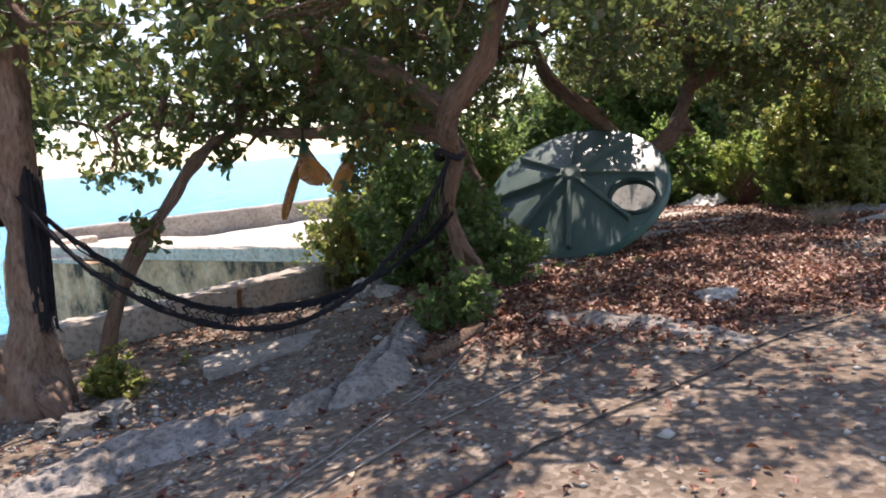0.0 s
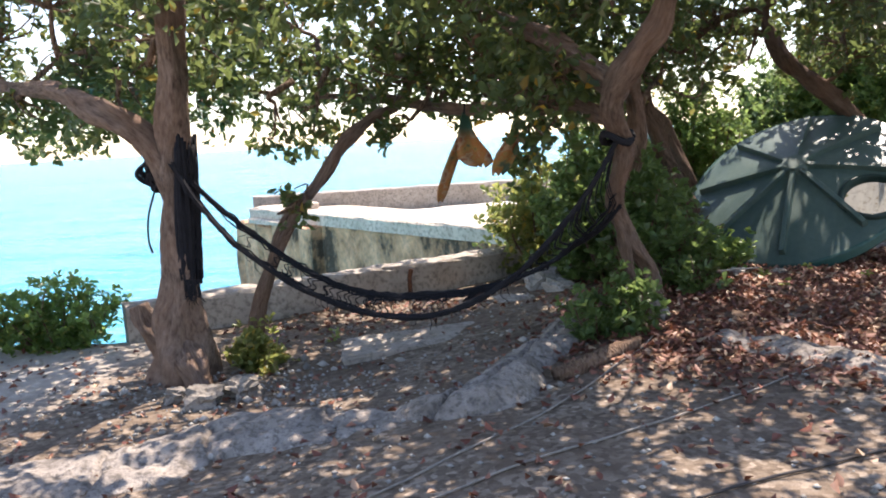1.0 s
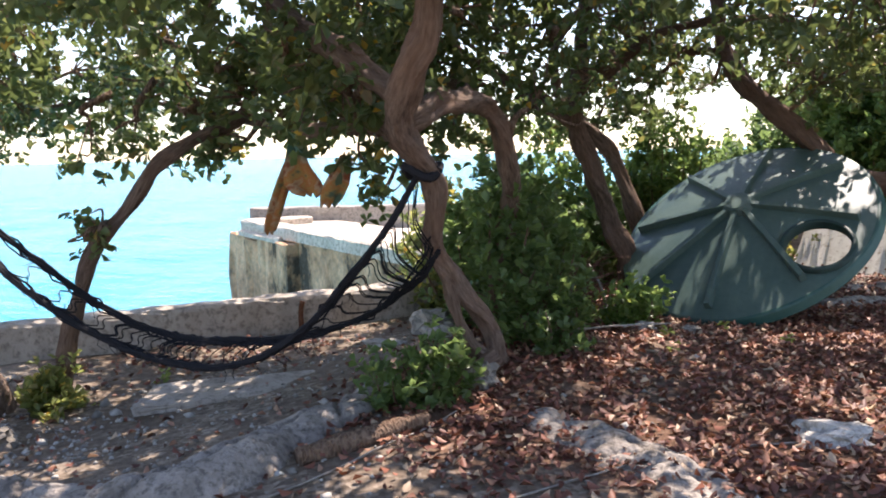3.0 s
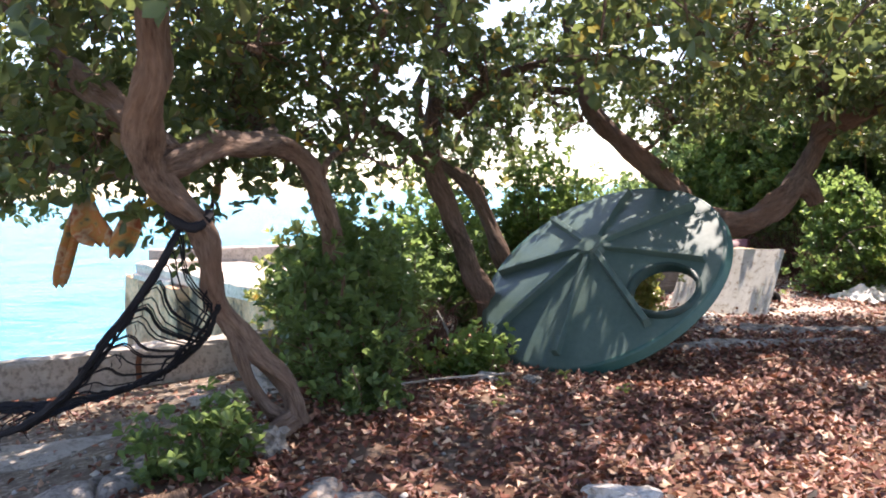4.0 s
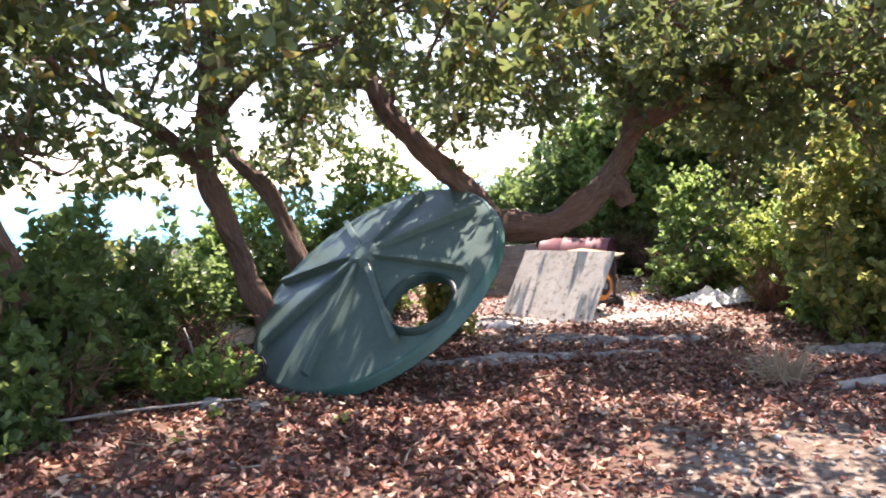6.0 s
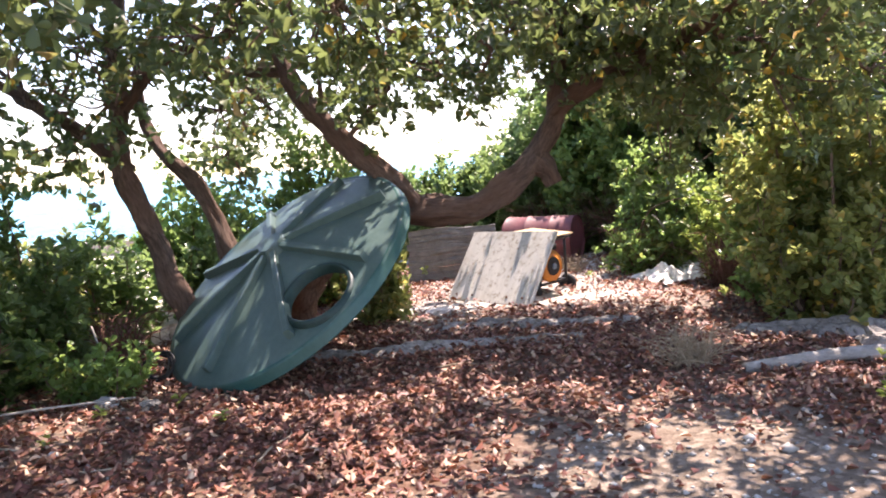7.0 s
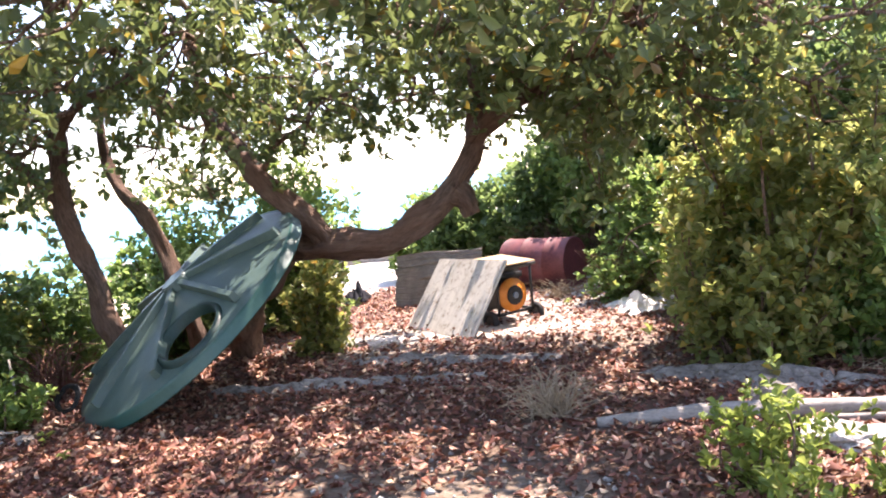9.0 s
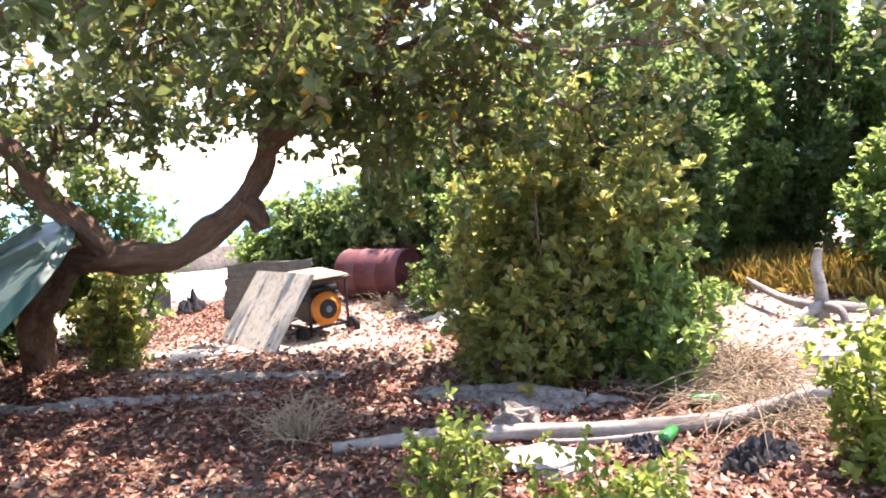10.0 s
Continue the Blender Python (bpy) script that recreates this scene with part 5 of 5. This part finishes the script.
for i, (x, y, l, w, h, yaw, tilt) in enumerate(((1.86, 5.65, 0.3, 0.2, 0.1, 15, 0), (0.78, 7.48, 0.16, 0.1, 0.07, 0, 10), (-0.78, 7.35, 0.34, 0.2, 0.2, 30, 15), (-0.6, 7.0, 0.26, 0.12, 0.1, -20, 10), (-0.95, 6.85, 0.3, 0.1, 0.06, 15, 4), (5.55, 8.75, 0.42, 0.3, 0.1, 20, 0), (6.25, 9.85, 0.1, 0.07, 0.06, 10, 0), (6.95, 10.9, 0.5, 0.16, 0.1, 20, 0))):
    rock(x, y, (l, w, h), yaw, 100 + i, "pale broken stone lying in the leaves", ROCK_PALE, 0.25, group="pale stones", tilt=tilt)

slab = single("slab", mesh_of("slab", [(0, 0, 0)], [], CONCRETE), (0, 0, 0), "thin flat concrete slab lying on the gravel", "slab")
bm = bevelled_box((0.98, 0.4, 0.05), 0, cuts=6, jitter=0.008, seed=5)
for v in bm.verts:
    v.co.x += 0.05 * math.sin(v.co.y * 9)
bm.to_mesh(slab.data)
bm.free()
slab.matrix_world = Matrix.Translation((-1.42, 5.68, float(ground_z(-1.42, 5.68)) + 0.02)) @ Matrix.Rotation(radians(40), 4, "Z") @ Matrix.Rotation(radians(2), 4, "X")


def log(label, points, radii, seed, mat=DRIFT, name="log", group=""):
    pts = [(x, y, float(ground_z(x, y)) + dz) for x, y, dz in points]
    v, f = tube(pts, radii, 16, 10, 0.08, seed, 0.1)
    return single(name, mesh_of(name, v, f, mat, True), (0, 0, 0), label, "log", group)


log("short grey-brown broken log end lying by the rock ledge", [(-0.24, 4.62, 0.03), (-0.1, 4.8, 0.03), (0.02, 4.98, 0.035), (0.14, 5.14, 0.05)], [0.043, 0.048, 0.042, 0.03], 3, TWIG)
log("long pale grey weathered log lying on the ground", [(4.4, 8.62, 0.025), (4.9, 8.9, 0.035), (5.4, 9.1, 0.04), (5.9, 9.25, 0.045), (6.3, 9.42, 0.06), (6.6, 9.68, 0.09), (6.9, 9.88, 0.1), (7.3, 9.95, 0.1)], [0.03, 0.043, 0.046, 0.046, 0.045, 0.043, 0.04, 0.036], 5)
log("thin pale branch lying beside the log", [(5.45, 9.0, 0.02), (5.8, 9.1, 0.03), (6.1, 9.3, 0.03)], [0.02, 0.018, 0.01], 6)


def stump():
    owner = base_of("driftwood_stump", (0, 0, 0), "bleached driftwood stump with upright stub and spreading roots", "driftwood")
    z = float(ground_z(6.8, 12.2))
    for i, (pts, r) in enumerate((([(6.8, 12.2, z - 0.02), (6.82, 12.22, z + 0.2), (6.78, 12.25, z + 0.42), (6.8, 12.26, z + 0.58)], [0.07, 0.05, 0.042, 0.03]),
                                  ([(6.8, 12.2, z + 0.1), (6.55, 12.4, z + 0.13), (6.3, 12.9, z + 0.17), (6.2, 13.1, z + 0.2)], [0.05, 0.036, 0.03, 0.02]),
                                  ([(6.8, 12.2, z + 0.1), (7.05, 12.2, z + 0.1), (7.4, 12.2, z + 0.06), (7.8, 12.2, z + 0.04)], [0.05, 0.042, 0.036, 0.03]),
                                  ([(6.8, 12.2, z + 0.12), (6.68, 12.0, z + 0.08), (6.62, 11.9, z - 0.02)], [0.05, 0.04, 0.028]),
                                  ([(6.82, 12.2, z + 0.12), (6.95, 12.05, z + 0.1), (6.98, 11.95, z - 0.02)], [0.045, 0.034, 0.022]))):
        v, f = tube(pts, r, 12, 7, 0.06, i, 0.1)
        sub("stub" if i == 0 else "root", mesh_of("root", v, f, DRIFT, True), owner)


stump()


def cord(label, points, radius, mat, category="rope"):
    pts = [(x, y, float(ground_z(x, y)) + radius + 0.01) for x, y in points]
    C = spline(pts, 14)
    C[:, 2] = ground_z(C[:, 0], C[:, 1]) + radius + 0.004
    v, f = tube(C, [radius, radius], 6, 1)
    single("rope" if category == "rope" else "cable", mesh_of(category, v, f, mat, True), (0, 0, 0), label, category)


cord("thin pale rope stretched along the ground", [(-1.3, 2.3), (-0.85, 3.08), (-0.56, 3.55), (-0.2, 4.2), (0.12, 5.04), (0.22, 5.4)], 0.005, ROPE)
cord("thin pale rope stretched along the ground", [(-1.2, 2.4), (-0.68, 3.04), (-0.08, 3.66), (0.57, 4.39), (1.16, 5.11), (1.5, 5.4), (2.1, 5.75)], 0.005, ROPE)
cord("dark cable lying on the ground", [(-0.6, 2.3), (0.02, 2.95), (0.7, 3.53), (1.3, 4.05), (1.78, 4.46), (2.4, 4.8)], 0.006, CABLE, "cable")


def dry_brush(label, at, spread, height, stems, seed, mat=TWIG, category="brush", r=0.004):
    rs = np.random.RandomState(seed)
    z0 = float(ground_z(*at))
    pieces = []
    for k in range(stems):
        q, rr = rs.uniform(0, 6.28), rs.uniform(0.1, 1)
        foot = np.array((at[0] + rs.normal() * 0.15 * spread, at[1] + rs.normal() * 0.15 * spread, z0))
        top = np.array((at[0] + spread * rr * math.cos(q), at[1] + spread * rr * math.sin(q), z0 + height * rs.uniform(0.15, 1)))
        mid = (foot + top) / 2 + rs.normal(size=3) * 0.12 * spread + np.array((0, 0, 0.2 * height))
        mid[2] = max(mid[2], z0 + 0.01)
        pieces.append(tube([foot, mid, top], [r, r * 0.4], 4, 4))
    v, f = joined(pieces)
    single("dry_brush", mesh_of("dry_brush", v, f, mat, True), (0, 0, 0), label, category, kind="stuff")


STRAW = make_plain("pale_dry_stalk", (0.2, 0.15, 0.1), (0.4, 0.32, 0.22), 12, 0.9, 0.1)
RED_TWIG = make_plain("red_brown_twig", (0.07, 0.035, 0.025), (0.2, 0.11, 0.08), 12, 0.9, 0.1)
dry_brush("tuft of dry pale stalks on the leaf litter", (4.1, 8.75), 0.4, 0.25, 110, 1, STRAW)
dry_brush("tangle of dry red-brown twigs under the bushes", (3.55, 12.3), 0.6, 0.55, 190, 2, RED_TWIG)
dry_brush("tangle of dry red-brown twigs under the bushes", (4.3, 11.5), 0.5, 0.55, 160, 3, RED_TWIG)
dry_brush("tangle of dry red-brown twigs behind the drum", (2.2, 14.0), 0.9, 0.8, 220, 4, RED_TWIG)
dry_brush("tangle of dry red-brown twigs behind the drum", (3.2, 13.8), 0.8, 0.9, 220, 5, RED_TWIG)
dry_brush("dead brown twigs at the foot of the shrubs", (0.05, 8.4), 0.5, 0.5, 110, 6, RED_TWIG, r=0.006)
dry_brush("dead brown twigs at the foot of the shrubs", (0.2, 6.8), 0.5, 0.5, 110, 7, RED_TWIG, r=0.006)
dry_brush("pale dry stalks beside the big bush", (5.85, 10.5), 0.45, 0.22, 110, 8, STRAW)
dry_brush("flattened pale straw on dusty ground", (6.2, 10.5), 0.95, 0.08, 420, 11, STRAW)
dry_brush("flattened pale straw on dusty ground", (6.5, 9.6), 0.75, 0.07, 300, 12, STRAW)
dry_brush("pale dry stalks beside the drum", (2.7, 12.4), 0.4, 0.18, 60, 9, STRAW)
dry_brush("dead brown twigs at the foot of the shrubs", (-0.5, 9.4), 0.7, 0.6, 140, 10, RED_TWIG, r=0.006)

rs = np.random.RandomState(55)
for k in range(34):
    x, y = rs.uniform(0.3, 6.4), rs.uniform(5.6, 10.2)
    if y < 5.2 + 0.42 * x:
        continue
    q, L = rs.uniform(0, 6.28), rs.uniform(0.12, 0.5)
    c = [(x + s * L * math.cos(q) + rs.normal() * 0.02, y + s * L * math.sin(q) + rs.normal() * 0.02) for s in (-0.5, -0.15, 0.2, 0.5)]
    v, f = tube([(a, b, float(ground_z(a, b)) + 0.02) for a, b in c], [0.007, 0.005, 0.003], 5, 4, 0.1, k)
    single("stick", mesh_of("stick", v, f, STRAW if k % 2 else TWIG, True), (0, 0, 0), "thin dry stick lying on fallen leaves", "stick", "fallen sticks")
for pts, r in (([(0.18, 8.0, 0.08), (0.0, 8.25, 0.12), (-0.2, 8.62, 0.16)], 0.014), ([(0.45, 7.85, 0.05), (0.38, 7.9, 0.25), (0.28, 7.95, 0.42)], 0.012), ([(0.3, 6.6, 0.06), (0.6, 7.1, 0.07), (0.95, 7.55, 0.05)], 0.01), ([(3.85, 12.2, 0.1), (3.72, 12.1, 0.45), (3.6, 12.05, 0.62)], 0.012)):
    v, f = tube([(x, y, float(ground_z(x, y)) + z) for x, y, z in pts], [r, r * 0.6], 7, 6, 0.08)
    single("stick", mesh_of("stick", v, f, DRIFT, True), (0, 0, 0), "bleached dead branch leaning in the shrubs", "stick", "fallen sticks")


v, f = tube([(3.45, 12.2, 0.5), (3.6, 12.1, 0.75), (3.95, 12.0, 0.85), (4.3, 12.1, 0.8), (4.55, 12.2, 1.1), (4.35, 12.2, 1.35), (4.1, 12.2, 1.2)], [0.008, 0.005], 6, 8)
single("vine", mesh_of("vine", v, f, TWIG, True), (0, 0, 0), "thin bare looping vine hanging in the bushes", "vine")


# ---- scraps ----
def crumpled(name, label, category, at, size, seed, mat, n=26, fold=1.0):
    rs = np.random.RandomState(seed)
    z0 = float(ground_z(at[0], at[1]))
    V, F = [], []
    for j in range(n + 1):
        for i in range(n + 1):
            a, b = 2 * i / n - 1, 2 * j / n - 1
            r = min(1.0, max(abs(a), abs(b)))
            p = Vector((a * 2.2 + seed, b * 2.2, seed * 0.7))
            h = (1 - r ** 1.8) * (0.45 + 0.8 * noise.noise(p)) + (0.75 * abs(noise.noise(p * 1.9)) + 0.4 * abs(noise.noise(p * 4.1))) * fold * (1 - 0.5 * r)
            wob = 1 + 0.28 * noise.noise(Vector((3 * a, 3 * b, seed + 5)))
            V.append((a * size[0] / 2 * wob, b * size[1] / 2 * wob, max(0.008, h * size[2])))
    for j in range(n):
        for i in range(n):
            F.append((j * (n + 1) + i, j * (n + 1) + i + 1, (j + 1) * (n + 1) + i + 1, (j + 1) * (n + 1) + i))
    ob = single(name, mesh_of(name, V, F, mat, False), (at[0], at[1], z0 + 0.006), label, category)
    so = ob.modifiers.new("thickness", "SOLIDIFY")
    so.thickness = 0.006
    ob.rotation_euler = (0, 0, radians(20 * seed))
    return ob


crumpled("plastic_sheet", "crumpled dirty white plastic sheet lying in dry leaves", "plastic sheet", (3.86, 11.9), (0.8, 0.55, 0.15), 2, WHITE_CLOTH, 44, 0.8)
crumpled("rag", "crumpled black rag lying beside the log", "rag", (6.5, 9.1), (0.3, 0.24, 0.1), 3, DARK_CLOTH, 18)
crumpled("rag", "crumpled black rag lying beside the log", "rag", (6.42, 8.9), (0.2, 0.18, 0.1), 4, BLACK_RUBBER, 18)
crumpled("rag", "crumpled black rag lying beside the log", "rag", (5.95, 9.05), (0.26, 0.2, 0.08), 5, DARK_CLOTH, 18)
crumpled("dark_bundle", "dark cloth bundle lying on the sand", "bundle", (0.05, 12.45), (0.5, 0.3, 0.2), 6, DARK_CLOTH, 18)


def bottle(at, yaw):
    z = float(ground_z(*at)) + 0.036
    owner = base_of("bottle", (*at, z), "green glass bottle lying on dry leaves", "bottle", "litter")
    owner.rotation_euler = (0, radians(90), radians(yaw))
    prof = [(0.0, -0.1), (0.03, -0.1), (0.034, -0.09), (0.034, 0.03), (0.028, 0.06), (0.014, 0.085), (0.013, 0.12), (0.015, 0.122), (0.015, 0.13), (0.011, 0.13)]
    k = len(prof)
    V = [(r * math.cos(2 * math.pi * i / 24), r * math.sin(2 * math.pi * i / 24), z2) for i in range(24) for r, z2 in prof]
    F = [(i * k + c, ((i + 1) % 24) * k + c, ((i + 1) % 24) * k + c + 1, i * k + c + 1) for i in range(24) for c in range(k - 1)]
    sub("glass_body", mesh_of("glass_body", V, F, BOTTLE, True), owner)


bottle((6.17, 9.82), 25)
bottle((6.05, 9.2), 80)


def bucket():
    z = float(ground_z(-0.3, 12.3))
    owner = base_of("bucket", (-0.3, 12.3, z), "blue-grey plastic bucket standing on the sand", "bucket")
    prof = [(0.0, 0.0), (0.12, 0.0), (0.125, 0.01), (0.15, 0.28), (0.158, 0.285), (0.158, 0.3), (0.148, 0.3), (0.118, 0.015), (0.0, 0.012)]
    k = len(prof)
    V = [(r * math.cos(2 * math.pi * i / 36), r * math.sin(2 * math.pi * i / 36), z2) for i in range(36) for r, z2 in prof]
    F = [(i * k + c, ((i + 1) % 36) * k + c, ((i + 1) % 36) * k + c + 1, i * k + c + 1) for i in range(36) for c in range(k - 1)]
    sub("shell", mesh_of("shell", V, F, BLUE_GREY, True), owner)
    v, f = tube([(0.15, 0, 0.27), (0.1, -0.14, 0.2), (0, -0.19, 0.16), (-0.1, -0.14, 0.2), (-0.15, 0, 0.27)], [0.004, 0.004], 6, 5)
    sub("handle", mesh_of("handle", v, f, CHROME, True), owner, "thin wire handle")


bucket()


def hose_coil(at):
    rs = np.random.RandomState(6)
    pts = []
    for q in np.linspace(0, 6.28 * 3.4, 60):
        r = 0.1 + 0.018 * math.sin(1.7 * q) + 0.004 * q / 6.28
        pts.append((at[0] + r * math.cos(q), at[1] + 0.45 * r * math.sin(q), at[2] + 0.11 + r * 0.75 * math.sin(q) + rs.normal() * 0.003))
    v, f = tube(pts, [0.009, 0.009], 7, 1)
    single("hose", mesh_of("hose", v, f, BLACK_RUBBER, True), (0, 0, 0), "coil of black hose at the tank lid's foot", "hose")


hose_coil((0.67, 8.1, float(ground_z(0.67, 8.1))))
v, f = tube([(0.15, 8.05, float(ground_z(0.15, 8.05)) + 0.03), (0.3, 7.8, float(ground_z(0.3, 7.8)) + 0.03)], [0.03, 0.03], 16, 3)
single("pipe", mesh_of("pipe", v, f, PIPE_ORANGE, True), (0, 0, 0), "short faded orange pipe lying in the leaves", "pipe")
v, f = tube([(-2.08, 7.5, -0.1), (-2.08, 7.5, 0.06), (-2.06, 7.5, 0.14)], [0.022, 0.022], 8, 3)
single("bolt", mesh_of("bolt", v, f, RUST, True), (0, 0, 0), "rusty iron bolt standing by the low wall", "bolt")


# ---- seedlings, grass, fallen leaves and gravel ----
rs = np.random.RandomState(91)
for k, (x, y) in enumerate(((1.05, 6.75), (1.7, 7.35), (0.95, 7.25), (5.9, 9.9), (-2.1, 5.85), (2.95, 12.0), (3.1, 12.3), (1.3, 7.5))):
    z = float(ground_z(x, y))
    C = np.array([(x, y, z + 0.03), (x + 0.01, y, z + 0.07)]) + rs.normal(size=(2, 3)) * 0.008
    fo = Foliage(200 + k)
    v, f = rosettes(fo.rng, C, np.tile((0, 0, 1.0), (2, 1)), 6, 0.055)
    single("seedling", mesh_of("seedling", v, f, LEAF_YOUNG, True), (0, 0, 0), "small bright green seedling among fallen leaves", "seedling", "seedlings", "stuff")

n = 9000
x, y = rs.uniform(5.4, 9.5, n), rs.uniform(12.7, 15.4, n)
keep = waves(x, y, 41, 1.6, 2) + 0.35 * smooth(13.0, 14.0, y) > 0.05
x, y = x[keep], y[keep]
n = len(x)
D = unit(np.stack([rs.normal(size=n) * 0.45, rs.normal(size=n) * 0.45, np.ones(n)], 1))
v, f = leaf_sheets(np.stack([x, y, ground_z(x, y)], 1), D, unit(rs.normal(size=(n, 3))), rs.uniform(0.12, 0.34, n), np.full(n, 0.012), 0.1, 0.3)
single("dry_grass", mesh_of("dry_grass", v, f, GRASS, True), (0, 0, 0), "clumps of dry golden grass on the sandy ground", "grass", kind="stuff")

n = 190000
x, y = rs.uniform(-4.5, 7.8, n), rs.uniform(2.6, 13.6, n)
keep = (rs.rand(n) < litter(x, y) * 0.95 + 0.015) & (shore_distance(x, y) > 0.12)
x, y = x[keep], y[keep]
n = len(x)
q = rs.uniform(0, 6.28, n)
D = unit(np.stack([np.cos(q), np.sin(q), rs.normal(size=n) * 0.25], 1))
U = unit(np.stack([rs.normal(size=n) * 0.35, rs.normal(size=n) * 0.35, rs.choice([-1, 1], n)], 1))
L = rs.uniform(0.03, 0.062, n)
z = ground_z(x, y) + rs.uniform(0.006, 0.03, n)
v, f = leaf_sheets(np.stack([x, y, z], 1), D, U, L, L * rs.uniform(0.45, 0.65, n), rs.uniform(0.1, 0.4), 0.3)
single("fallen_leaves", mesh_of("fallen_leaves", v, f, LITTER, True), (0, 0, 0), "thick litter of dry red-brown and tan fallen leaves", "leaf litter", kind="stuff")

n = 26000
x, y = rs.uniform(-4.2, 6.5, n), rs.uniform(2.4, 9.6, n)
keep = (rs.rand(n) < 0.12 + 0.88 * np.exp(-((x + 2.1) ** 2 / 1.2 + (y - 4.6) ** 2 / 0.5)) + 0.3 * np.exp(-((x - 4.5) ** 2 + (y - 7) ** 2) / 1.5)) & (litter(x, y) < 0.7) & (shore_distance(x, y) > 0.1)
x, y = x[keep], y[keep]
n = len(x)
s = rs.uniform(0.006, 0.02, n) * (1 + 1.2 * (rs.rand(n) < 0.06))
octa = np.array([(1, 0, 0), (0, 1, 0), (-1, 0, 0), (0, -1, 0), (0, 0, 0.7), (0, 0, -0.7)], float)
P = np.stack([x, y, ground_z(x, y) + s * 0.3], 1)
v = (P[:, None, :] + octa[None] * s[:, None, None] * rs.uniform(0.6, 1.3, (n, 6, 1))).reshape(-1, 3)
tri = np.array([(0, 1, 4), (1, 2, 4), (2, 3, 4), (3, 0, 4), (1, 0, 5), (2, 1, 5), (3, 2, 5), (0, 3, 5)])
f = (np.arange(n)[:, None, None] * 6 + tri[None]).reshape(-1, 3)
PEBBLE = Mat("pebble", 0.9, 0.2)
PEBBLE.color(PEBBLE.ramp(PEBBLE.island(), (0.0, (0.16, 0.15, 0.13)), (0.6, (0.36, 0.34, 0.3)), (1.0, (0.42, 0.4, 0.35))))
single("gravel", mesh_of("gravel", v, f, PEBBLE.m), (0, 0, 0), "grey limestone gravel scattered over the ground", "gravel", kind="stuff")
